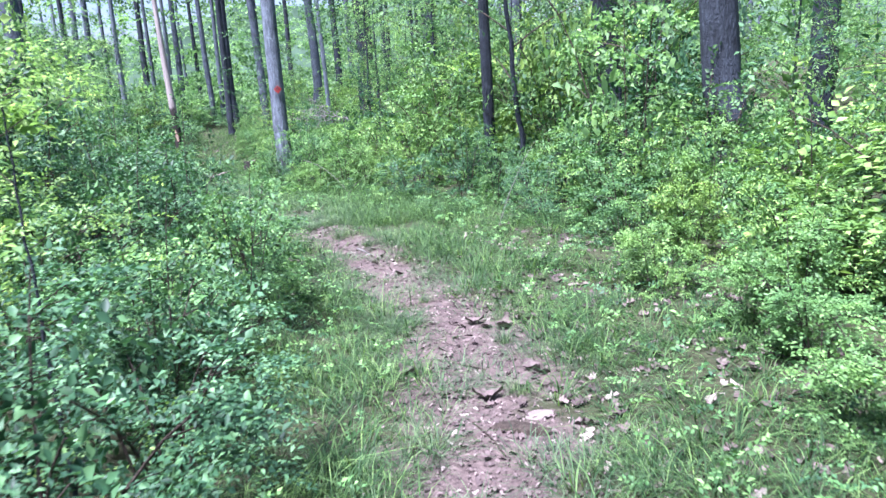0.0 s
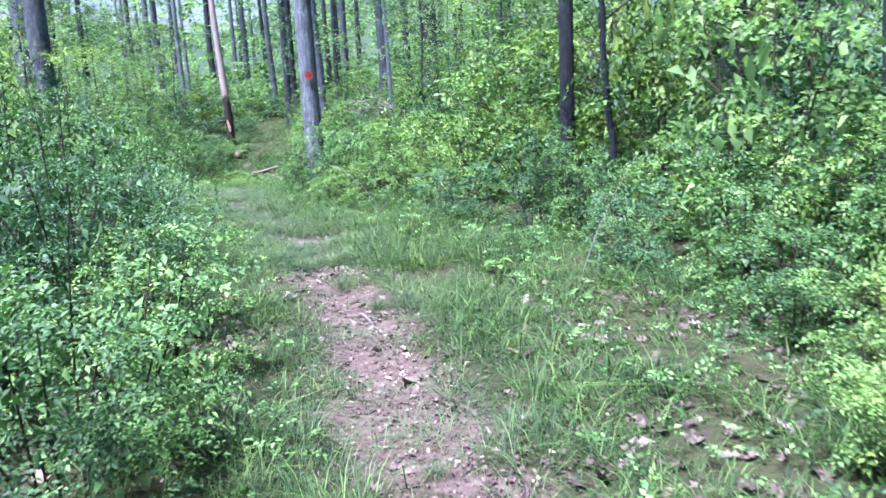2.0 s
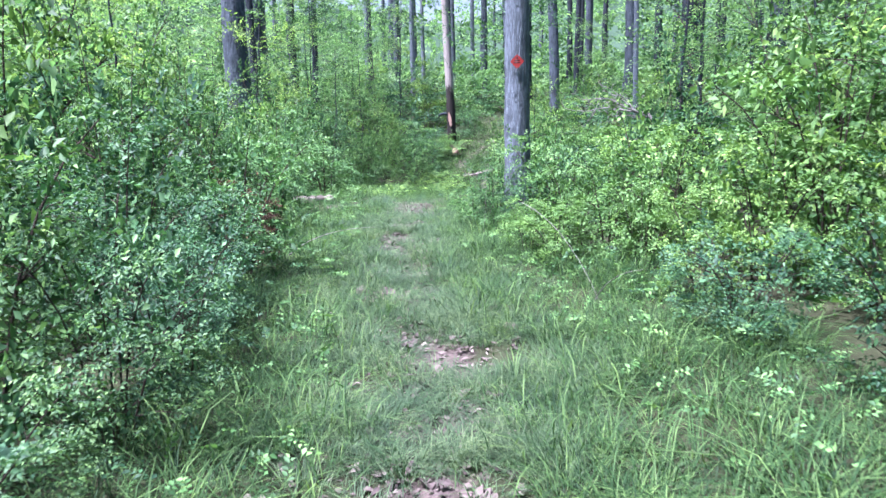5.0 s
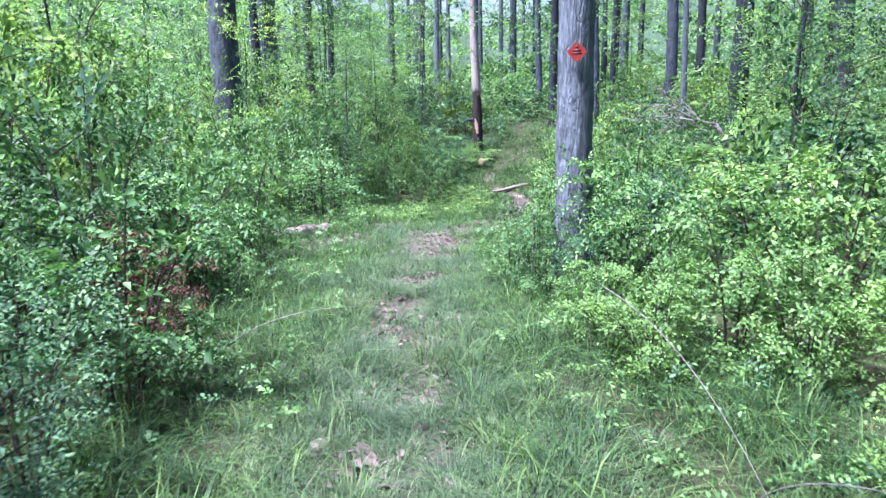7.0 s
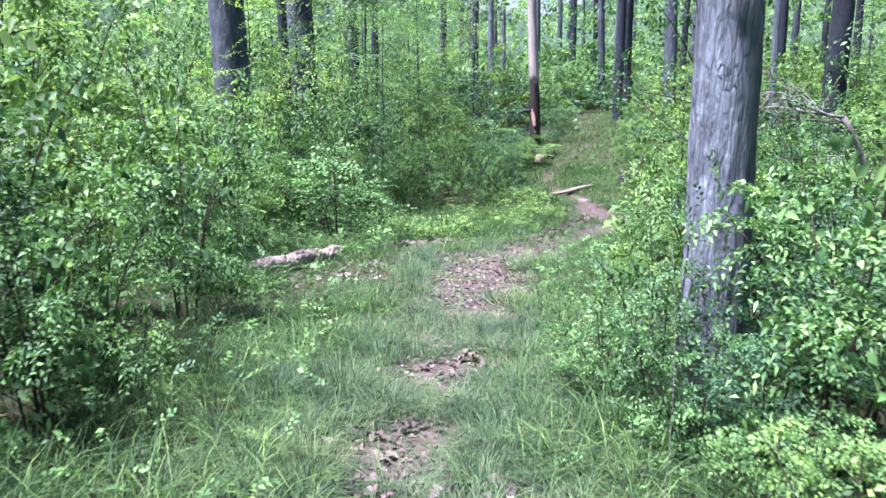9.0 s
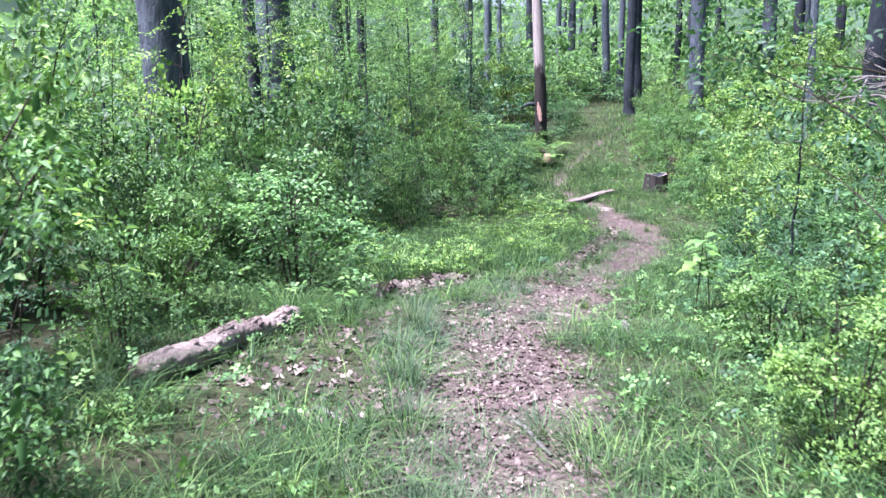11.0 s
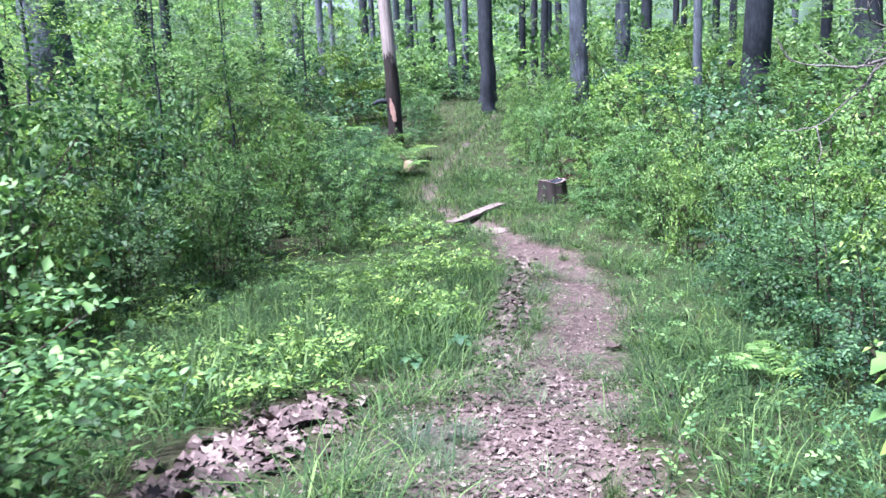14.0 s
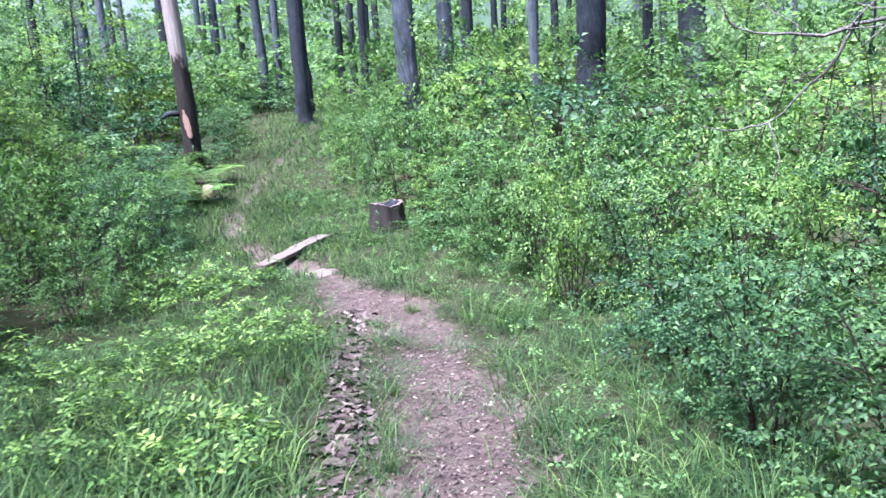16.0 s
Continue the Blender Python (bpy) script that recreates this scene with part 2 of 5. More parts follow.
def trail_mask(x, y):
    d = np.abs(x - np.interp(y, TRAIL_Y, TRAIL_X)) / np.interp(y, TRAIL_Y, TRAIL_W)
    patch = 0.45 * smooth_noise(x, y, 0.30, 1.0) + 0.35 * smooth_noise(x, y, 0.8, 4.0)
    grassy = np.interp(y, [9.0, 10.5, 16.5, 18.0], [0.0, 0.3, 0.3, 0.0])
    far = np.interp(y, [29.8, 31.0], [0.0, 0.75])
    return np.clip(1.35 - d + patch - grassy - far, 0, 1)


def height(x, y):
    x, y = np.asarray(x, float), np.asarray(y, float)
    z = np.interp(y, GROUND_Y, GROUND_Z)
    near = np.clip(1.5 - np.abs(x - np.interp(y, TRAIL_Y, TRAIL_X)) / 2.0, 0, 1)
    z = z + 0.05 * smooth_noise(x, y, 1.9, 2.0) * (1 - near) + 0.012 * smooth_noise(x, y, 0.33, 5.0) + 0.006 * smooth_noise(x, y, 0.12, 3.0)
    return z - 0.035 * trail_mask(x, y)


# ---- mesh makers ----
class Geo:
    """Gathers vertices, quads and triangles of one mesh."""

    def __init__(self):
        self.v, self.q, self.t, self.n = [], [], [], 0

    def add(self, v, quads=None, tris=None):
        v = np.asarray(v, float).reshape(-1, 3)
        if quads is not None and len(quads):
            self.q.append(np.asarray(quads, int).reshape(-1, 4) + self.n)
        if tris is not None and len(tris):
            self.t.append(np.asarray(tris, int).reshape(-1, 3) + self.n)
        self.v.append(v)
        self.n += len(v)

    def mesh(self, name, material, smooth=False):
        v = np.concatenate(self.v)
        q = np.concatenate(self.q) if self.q else np.zeros((0, 4), int)
        t = np.concatenate(self.t) if self.t else np.zeros((0, 3), int)
        me = bpy.data.meshes.new(name)
        me.vertices.add(len(v))
        me.vertices.foreach_set("co", v.ravel())
        loops = np.concatenate([q.ravel(), t.ravel()])
        me.loops.add(len(loops))
        me.loops.foreach_set("vertex_index", loops)
        me.polygons.add(len(q) + len(t))
        me.polygons.foreach_set("loop_start", np.concatenate([np.arange(len(q)) * 4, len(q) * 4 + np.arange(len(t)) * 3]))
        if smooth:
            me.polygons.foreach_set("use_smooth", np.ones(len(q) + len(t), bool))
        me.update(calc_edges=True)
        me.validate()
        me.materials.append(material)
        return me

    def tube(self, pts, radii, sides=6, rough=0.0, cap=True, r=rng):
        """A tapering limb along points."""
        pts, radii = np.asarray(pts, float), np.asarray(radii, float)
        d = np.gradient(pts, axis=0)
        d /= np.linalg.norm(d, axis=1, keepdims=True) + 1e-9
        ref = np.array([1.0, 0, 0]) if abs(d[0, 0]) < 0.8 else np.array([0, 1.0, 0])
        a = np.cross(d, ref)
        a /= np.linalg.norm(a, axis=1, keepdims=True) + 1e-9
        b = np.cross(d, a)
        th = np.arange(sides) / sides * 2 * np.pi
        rr = radii[:, None] * (1 + rough * (r.random((len(pts), sides)) - 0.5))
        v = pts[:, None] + rr[..., None] * (np.cos(th)[None, :, None] * a[:, None] + np.sin(th)[None, :, None] * b[:, None])
        i = np.arange(len(pts) - 1)[:, None] * sides + np.arange(sides)[None]
        j = np.arange(len(pts) - 1)[:, None] * sides + (np.arange(sides)[None] + 1) % sides
        quads = np.stack([i, j, j + sides, i + sides], -1).reshape(-1, 4)
        v = v.reshape(-1, 3)
        tris = None
        if cap:
            k, base = len(v), (len(pts) - 1) * sides
            v = np.concatenate([v, pts[:1], pts[-1:]])
            s = np.arange(sides)
            tris = np.concatenate([np.stack([np.full(sides, k), (s + 1) % sides, s], -1), np.stack([np.full(sides, k + 1), base + s, base + (s + 1) % sides], -1)])
        self.add(v, quads, tris)

    def leaves(self, p, d, n, length, width, droop=0.15, fold=0.12, wide=False):
        """Many leaves at once: folded along the midrib; wide ones have rounder sides."""
        p, d, n = (np.asarray(a, float) for a in (p, d, n))
        length, width = np.broadcast_to(length, len(p))[:, None], np.broadcast_to(width, len(p))[:, None]
        d = d / (np.linalg.norm(d, axis=1, keepdims=True) + 1e-9)
        s = np.cross(d, n)
        s /= np.linalg.norm(s, axis=1, keepdims=True) + 1e-9
        n = np.cross(s, d)
        tip = p + d * length - n * droop * length
        k = np.arange(len(p))[:, None]
        if wide:
            m1, m2 = p + d * length * 0.33 + n * fold * width, p + d * length * 0.68 + n * fold * width - n * droop * length * 0.4
            v = np.stack([p, m1 + s * width * 0.46, m2 + s * width * 0.38, tip, m2 - s * width * 0.38, m1 - s * width * 0.46], 1)
            t = np.concatenate([k * 6 + [0, 1, 5], k * 6 + [2, 3, 4]])
            self.add(v, k * 6 + [1, 2, 4, 5], t)
        else:
            m = p + d * length * 0.45 + n * fold * width
            v = np.stack([p, m + s * width * 0.5, tip, m - s * width * 0.5], 1)
            self.add(v, None, np.concatenate([k * 4 + [0, 1, 2], k * 4 + [0, 2, 3]]))

    def sprays(self, o, d, per, reach, leaf, aspect, r, up=0.7, wide=False):
        """Leafy twigs: leaves set alternately in one plane along each twig."""
        o, d = np.asarray(o, float), np.asarray(d, float)
        d = d / (np.linalg.norm(d, axis=1, keepdims=True) + 1e-9)
        k = len(o)
        n = r.normal(0, 1, (k, 3)) * (1 - up) + np.array([0, 0, up])
        s = np.cross(d, n)
        s /= np.linalg.norm(s, axis=1, keepdims=True) + 1e-9
        n = np.cross(s, d)
        size = leaf * r.uniform(0.65, 1.25, (k, per))
        u = (np.arange(per) + 0.6) / per
        side = np.where(np.arange(per) % 2 == 0, 1.0, -1.0)
        pos = o[:, None] + d[:, None] * (u[None, :, None] * reach) - np.array([0, 0, 1.0]) * (u[None, :, None] ** 2) * reach * 0.22
        ld = d[:, None] * 0.65 + s[:, None] * side[None, :, None] * 0.9 + r.normal(0, 0.22, (k, per, 3))
        ln = n[:, None] + r.normal(0, 0.24, (k, per, 3))
        self.leaves(pos.reshape(-1, 3), ld.reshape(-1, 3), ln.reshape(-1, 3), size.ravel(), (size * aspect).ravel(), 0.16, 0.12, wide)


def part(name, data, parent, label="", where=None):
    ob = new(name, data)
    ob.parent = parent
    if where is not None:
        ob.matrix_basis = where
    return tagged(ob, label)


def bezier(a, b, c, k):
    t = np.linspace(0, 1, k)[:, None]
    return (1 - t) ** 2 * np.asarray(a) + 2 * t * (1 - t) * np.asarray(b) + t ** 2 * np.asarray(c)


def unit(v):
    v = np.asarray(v, float)
    return v / (np.linalg.norm(v) + 1e-9)


def place(x, y, turn=0.0, size=1.0, sink=0.0, tall=None, lean=(0, 0)):
    return pose(x, y, float(height(x, y)) - sink, lean[0], lean[1], turn) @ Matrix.Diagonal((size, size, tall or size, 1))


# ---- plants ----
def make_shrub(seed, tall, spread, stems, sprays, per, leaf, mat, label, aspect=0.52, reach=0.25, up=0.87, wide=False, low=0.12, group="undergrowth beside the trail", name="shrub"):
    """A many-stemmed shrub: arching stems, side branches and leafy twigs."""
    r = np.random.default_rng(seed)
    wood, green = [Geo() for _ in range(stems)], Geo()
    axes = []
    for i in range(stems):
        a = 2 * np.pi * (i + r.uniform(-0.4, 0.4)) / stems
        out = np.array([np.cos(a), np.sin(a), 0])
        base = out * r.uniform(0.02, 0.16) * spread
        rad = spread * r.uniform(0.25, 1.0)
        top = out * rad + np.array([0, 0, tall * r.uniform(0.62, 1.05) * (1 - 0.25 * rad / spread)])
        pts = bezier(base - [0, 0, 0.05], base + out * rad * 0.2 + [0, 0, top[2] * 0.75], top, 6)
        wood[i].tube(pts, np.linspace(0.012, 0.003, 6) * (0.6 + tall * 0.35), 3, 0.0, False)
        axes.append((i, pts))
        for j in range(5):
            f = r.uniform(low + 0.05, 0.95)
            o = pts[int(f * 5)]
            aa = a + r.normal(0, 1.1)
            reach_b = spread * r.uniform(0.25, 0.55) * (1.15 - 0.5 * f)
            e = o + np.array([np.cos(aa), np.sin(aa), r.uniform(-0.05, 0.5)]) * reach_b
            bp = bezier(o, (o + e) / 2 + [0, 0, 0.1 * reach_b], e, 3)
            wood[i].tube(bp, [0.005, 0.003, 0.0015], 3, 0.0, False)
            axes.append((i, bp))
    knots = max(8, sprays // 9)
    pick = r.integers(0, len(axes), knots)
    f = r.uniform(0.25, 1.0, knots) ** 0.6
    c = np.array([axes[k][1][min(int(t * len(axes[k][1])), len(axes[k][1]) - 1)] for k, t in zip(pick, f)]) + r.normal(0, 0.05 * spread, (knots, 3))
    c[:, 2] = np.maximum(c[:, 2], low * tall * r.uniform(0.2, 1.0, knots))
    foot = r.random(knots) < 0.22
    ring, way = spread * np.sqrt(r.uniform(0.3, 1.0, knots)) * 0.85, r.uniform(0, 2 * np.pi, knots)
    c[foot] = np.column_stack([ring * np.cos(way), ring * np.sin(way), tall * r.uniform(0.05, 0.4, knots)])[foot]
    # each clump is a flat fan of leafy twigs that leans outwards
    which = r.integers(0, knots, sprays)
    facing, pitch = np.arctan2(c[:, 1], c[:, 0]) + r.normal(0, 0.5, knots), r.normal(0.06, 0.2, knots)
    turn = facing[which] + r.normal(0, 1.15, sprays)
    d = np.column_stack([np.cos(turn), np.sin(turn), pitch[which] + r.normal(0, 0.10, sprays)])
    o = c[which] - 0.25 * reach * np.column_stack([np.cos(facing), np.sin(facing), 0 * facing])[which] + r.normal(0, 1, (sprays, 3)) * [0.03, 0.03, 0.022]
    # upright leaders that break the outline
    for i, pts in axes:
        if len(pts) == 6 and r.random() < 0.7:
            o = np.concatenate([o, pts[-1] + r.normal(0, 0.03, (2, 3)), pts[-2] + r.normal(0, 0.03, (1, 3))])
            d = np.concatenate([d, r.normal(0, 0.3, (3, 3)) + [0, 0, 1.0]])
    # larger filler leaves added inside, to block the view through and darken gaps
    k = sprays // 6
    ring, way = spread * 0.62 * np.sqrt(r.random(k)), r.uniform(0, 2 * np.pi, k)
    core = np.column_stack([ring * np.cos(way), ring * np.sin(way), tall * r.uniform(0.04, 0.72, k)])
    green.sprays(core, r.normal(0, 1, (k, 3)) * [1, 1, 0.5], 5, reach, leaf * (1.1 if wide else 1.5), 0.6, r, 0.4)
    green.sprays(o, d, per, reach, leaf, aspect, r, up, wide)
    ob = tagged(new(name), label, "shrub", group)
    for w in wood:
        part("stem", w.mesh("shrub_stem", BARK["twig"]), ob)
    part("foliage", green.mesh("shrub_foliage", LEAF[mat]), ob)
    return ob


def make_tree(name, seed, tall, girth, bark, mat, label, crown_from=0.4, limbs=12, sprays=420, per=9, leaf=0.10, reach=0.5, flare=1.5, sway=0.02, group="trees of the wood", up=0.55, spread=0.28, sides=12, ridged=False):
    """A tree: flared trunk, limbs and a loose crown of leafy twigs."""
    r = np.random.default_rng(seed)
    wood, green = Geo(), Geo()
    k = 22
    h = np.concatenate([np.linspace(-0.25, 1.2, 8), np.linspace(1.6, tall, k - 8)])
    w = np.cumsum(r.normal(0, 1, (k, 2)), 0) * sway
    w -= w[2]
    pts = np.column_stack([w[:, 0], w[:, 1], h])
    rad = girth * (1 - 0.72 * np.clip(h / tall, 0, 1) ** 1.1) * (1 + (flare - 1) * np.exp(-np.clip(h, 0, None) / 0.22))
    if ridged:
        hh = np.concatenate([np.linspace(-0.25, 4.5, 60), np.linspace(5.0, tall, 14)])
        pts2 = np.column_stack([np.interp(hh, h, pts[:, 0]), np.interp(hh, h, pts[:, 1]), hh])
        wood.tube(pts2, np.interp(hh, h, rad), sides, 0.0, True, r)
        v = wood.v[-1]
        a = np.arctan2(v[:, 1], v[:, 0])
        ridge = np.sin(a * 11 + 1.6 * np.sin(v[:, 2] * 2.3) + 0.8 * np.sin(v[:, 2] * 7.1)) * 0.5 + np.sin(a * 19 + 2.2 * np.sin(v[:, 2] * 3.7 + 1)) * 0.35 + r.normal(0, 0.35, len(v))
        v[:, :2] *= (1 + 0.045 * ridge)[:, None]
    else:
        wood.tube(pts, rad, sides, 0.10, True, r)
    axes, arms = [], []
    for i in range(limbs):
        branch = Geo()
        f = crown_from + (1 - crown_from) * (i + r.random()) / limbs
        z = min(f, 0.97) * tall
        o = np.array([np.interp(z, h, pts[:, 0]), np.interp(z, h, pts[:, 1]), z])
        a = r.uniform(0, 2 * np.pi)
        ln = tall * spread * (1.2 - 0.75 * f) * r.uniform(0.6, 1.2)
        e = o + np.array([np.cos(a), np.sin(a), r.uniform(0.05, 0.55)]) * ln
        bp = bezier(o, (o + e) / 2 + [0, 0, 0.12 * ln], e, 6)
        r0 = max(np.interp(z, h, rad) * 0.4, 0.008)
        branch.tube(bp, np.linspace(r0, r0 * 0.2, 6), 4, 0.0, False)
        axes.append(bp)
        for j in range(3):
            q = bp[r.integers(2, 6)]
            e2 = q + (unit(e - o) + r.normal(0, 0.6, 3)) * ln * 0.4
            b2 = bezier(q, (q + e2) / 2 + [0, 0, 0.05 * ln], e2, 3)
            branch.tube(b2, np.linspace(r0 * 0.35, r0 * 0.1, 3), 3, 0.0, False)
            axes.append(b2)
        arms.append(branch)
    pick = r.integers(0, len(axes), sprays)
    o = np.array([axes[q][r.integers(len(axes[q]) // 2, len(axes[q]))] for q in pick]) + r.normal(0, reach * 0.35, (sprays, 3))
    d = r.normal(0, 0.8, (sprays, 3)) * [1, 1, 0.45] + [0, 0, 0.05]
    green.sprays(o, d, per, reach, leaf, 0.5, r, up)
    ob = tagged(new(name), label, "tree", group)
    part("trunk", wood.mesh("tree_trunk", BARK[bark], True), ob)
    for b in arms:
        part("limb", b.mesh("tree_limb", BARK["twig" if girth < 0.1 else bark]), ob)
    part("crown", green.mesh("tree_crown", LEAF[mat]), ob)
    return ob


def scatter_blades(geo, x, y, tall, width, lean, r, spread=None):
    """Grass blades that rise, bend over and taper to a point."""
    k = len(x)
    z = height(x, y)
    a = r.uniform(0, 2 * np.pi, k) if spread is None else spread + r.normal(0, 0.6, k)
    out = np.column_stack([np.cos(a), np.sin(a), np.zeros(k)])
    side = np.column_stack([-np.sin(a), np.cos(a), np.zeros(k)]) * (width * 0.5)[:, None]
    base = np.column_stack([x, y, z - 0.01])
    rise, run = tall / (1 + 0.35 * lean), tall * lean

    def at(u):
        return base + out * (run * u ** 1.7)[:, None] + np.array([0, 0, 1.0]) * (rise * (u - 0.42 * np.clip(lean, 0, 1.4) * u ** 3))[:, None]

    one = np.ones(k)
    mid, tip = at(0.55 * one), at(one)
    v = np.stack([base - side, base + side, mid + side * 0.8, mid - side * 0.8, tip], 1)
    i = np.arange(k)[:, None] * 5
    geo.add(v, i + [0, 1, 2, 3], i + [3, 2, 4])


# ---- ground ----
def graded(lo, hi, step, far):
    core = np.arange(lo, hi + step, step)
    grow = np.cumsum(step * 1.22 ** np.arange(1, 60))
    grow = grow[grow < far]
    return np.concatenate([lo - grow[::-1], core, hi + grow])


def build_ground():
    xs, ys = graded(-7.5, 3.0, 0.13, 600), graded(1.0, 33.0, 0.13, 600)
    gx, gy = np.meshgrid(xs, ys)
    v = np.column_stack([gx.ravel(), gy.ravel(), height(gx.ravel(), gy.ravel())])
    i = (np.arange(len(ys) - 1)[:, None] * len(xs) + np.arange(len(xs) - 1)[None]).ravel()
    g = Geo()
    g.add(v, np.stack([i, i + 1, i + 1 + len(xs), i + len(xs)], -1))
    me = g.mesh("ground", M_GROUND, True)
    at = me.attributes.new("trail", "FLOAT", "POINT")
    at.data.foreach_set("value", trail_mask(v[:, 0], v[:, 1]))
    tagged(new("ground", me), "brown forest floor with a bare earth footpath", "ground", "", "structure")


build_ground()

# ---- trees of the wood: x, y, girth radius, height, bark ----
TREES = [
    ("marker", -1.27, 16.5, 0.150, 16, "grey"), ("big", -8.15, 22.9, 0.27, 19, "grey"), ("big", 4.9, 10.3, 0.25, 18, "dark"),
    ("mid", 6.8, 20.5, 0.19, 17, "dark"), ("mid", 4.1, 12.4, 0.13, 14, "dark"), ("mid", 2.1, 12.4, 0.085, 10, "dark"),
    ("mid", 1.0, 40.0, 0.24, 19, "dark"), ("mid", -5.7, 42.5, 0.16, 17, "dark"), ("mid", -11.8, 47.0, 0.16, 18, "pale"),
    ("mid", -13.7, 34.5, 0.32, 20, "grey"), ("mid", -17.2, 45, 0.2, 18, "dark"), ("mid", -14.0, 40, 0.13, 15, "dark"),
    ("mid", -21.5, 73, 0.36, 20, "grey"), ("mid", -14.5, 58, 0.16, 18, "pale"), ("mid", -13.8, 62, 0.2, 18, "dark"),
    ("mid", -11.7, 60, 0.23, 18, "pale"), ("mid", -11.8, 64, 0.16, 17, "grey"), ("mid", -11.5, 70, 0.2, 18, "dark"),
    ("mid", -7.9, 52, 0.12, 15, "grey"), ("mid", -7.8, 55.5, 0.12, 15, "grey"), ("mid", -6.1, 47.0, 0.22, 18, "dark"),
    ("mid", -5.6, 60, 0.2, 18, "dark"), ("mid", -5.1, 62, 0.16, 18, "dark"), ("mid", -4.35, 52, 0.17, 17, "dark"),
    ("mid", -3.8, 66, 0.17, 17, "dark"), ("mid", -3.25, 35.0, 0.12, 15, "grey"), ("mid", -1.5, 50, 0.19, 18, "grey"),
    ("mid", -0.25, 55, 0.26, 19, "dark"), ("mid", 2.4, 66, 0.16, 17, "dark"), ("mid", 2.0, 60, 0.16, 17, "dark"),
    ("mid", -0.68, 37.5, 0.13, 15, "pale"), ("mid", 3.4, 60, 0.2, 17, "dark"), ("mid", 2.7, 52, 0.13, 16, "dark"),
    ("mid", 5.9, 64, 0.18, 17, "dark"), ("mid", 5.0, 58, 0.14, 17, "dark"), ("mid", 4.85, 48, 0.2, 17, "dark"),
    ("mid", 5.0, 44, 0.28, 17, "dark"),
    ("mid", 9.5, 30, 0.18, 17, "dark"), ("mid", 8.0, 38, 0.2, 17, "grey"), ("mid", -16.5, 54, 0.18, 18, "dark"), ("mid", -19, 60, 0.22, 18, "pale"),
    ("mid", 6.3, 16.0, 0.14, 15, "dark"), ("mid", 9.2, 15.5, 0.2, 16, "dark"), ("mid", -11, 29, 0.12, 14, "dark"),
]
TREE_KIND = {}
for bark, lab in (("grey", "tall straight tree with ridged grey bark"), ("dark", "tall straight tree with dark furrowed bark"), ("pale", "tall slim tree with smooth pale grey bark")):
    for v in range(2):
        TREE_KIND[bark, v] = make_tree("tree", 30 + v * 7 + len(bark), 16.0, 0.18, bark, "fresh", lab, 0.45, 10, 190, 8, 0.16, 0.75, 1.35, 0.03, sides=24, ridged=bark == "grey")
used = set()
for n, (kind, x, y, girth, tall, bark) in enumerate(TREES):
    key = (bark, n % 2)
    wide = girth / 0.18 * (0.86 if y > 44 else 1.0)
    m = pose(x, y, float(height(x, y)), rng.uniform(-1.2, 1.2), rng.uniform(-1.2, 1.2), rng.uniform(0, 360)) @ Matrix.Diagonal((wide, wide, tall / 16.0, 1))
    if kind == "marker":
        m = pose(x, y, float(height(x, y)), 0, 0, 20) @ Matrix.Diagonal((wide, wide, 1.0, 1))
        tr = make_tree("tree", 91, 16.0, 0.18, "scaly", "fresh", "straight grey-barked tree that carries a red trail marker", 0.45, 10, 190, 8, 0.16, 0.75, 1.25, 0.008, sides=44, ridged=True)
        tr.matrix_basis = m
    elif key in used:
        copy_thing(TREE_KIND[key], m)
    else:
        TREE_KIND[key].matrix_basis = m
        used.add(key)

# ---- shrubs ----
NEAR = [
    make_shrub(1, 1.5, 0.85, 6, 540, 8, 0.043, "deep", "dense dark green leafy shrub at the trail's edge", 0.5, 0.20),
    make_shrub(2, 1.4, 0.90, 6, 540, 8, 0.041, "blue", "bushy blue-green shrub with small oval leaves", 0.5, 0.20),
    make_shrub(3, 1.3, 0.85, 6, 520, 8, 0.043, "fresh", "arching shrub with fresh light green leaves", 0.52, 0.21),
    make_shrub(4, 1.5, 0.80, 6, 460, 9, 0.048, "fresh", "tangled green shrub with pointed leaves", 0.45, 0.25),
    make_shrub(5, 1.1, 0.80, 6, 520, 8, 0.040, "lime", "low yellow-green shrub catching the light", 0.56, 0.19),
]
FAR = [
    make_shrub(11, 1.7, 1.15, 5, 260, 7, 0.070, "deep", "large dark green shrub deep in the undergrowth", 0.6, 0.32),
    make_shrub(12, 1.6, 1.2, 5, 260, 7, 0.070, "spring", "large fresh green shrub in the undergrowth", 0.6, 0.32),
    make_shrub(13, 1.7, 1.1, 5, 260, 7, 0.070, "blue", "large blue-green shrub in the undergrowth", 0.6, 0.32),
    make_shrub(14, 1.5, 1.1, 5, 260, 7, 0.070, "lime", "large yellow-green shrub in the undergrowth", 0.6, 0.32),
]
used = set()


def plant(kinds, k, x, y, size, tall):
    m = place(x, y, rng.uniform(0, 360), size, 0.02, tall)
    ob = kinds[k]
    if ob.name in used:
        copy_thing(ob, m)
    else:
        used.add(ob.name)
        ob.matrix_basis = m


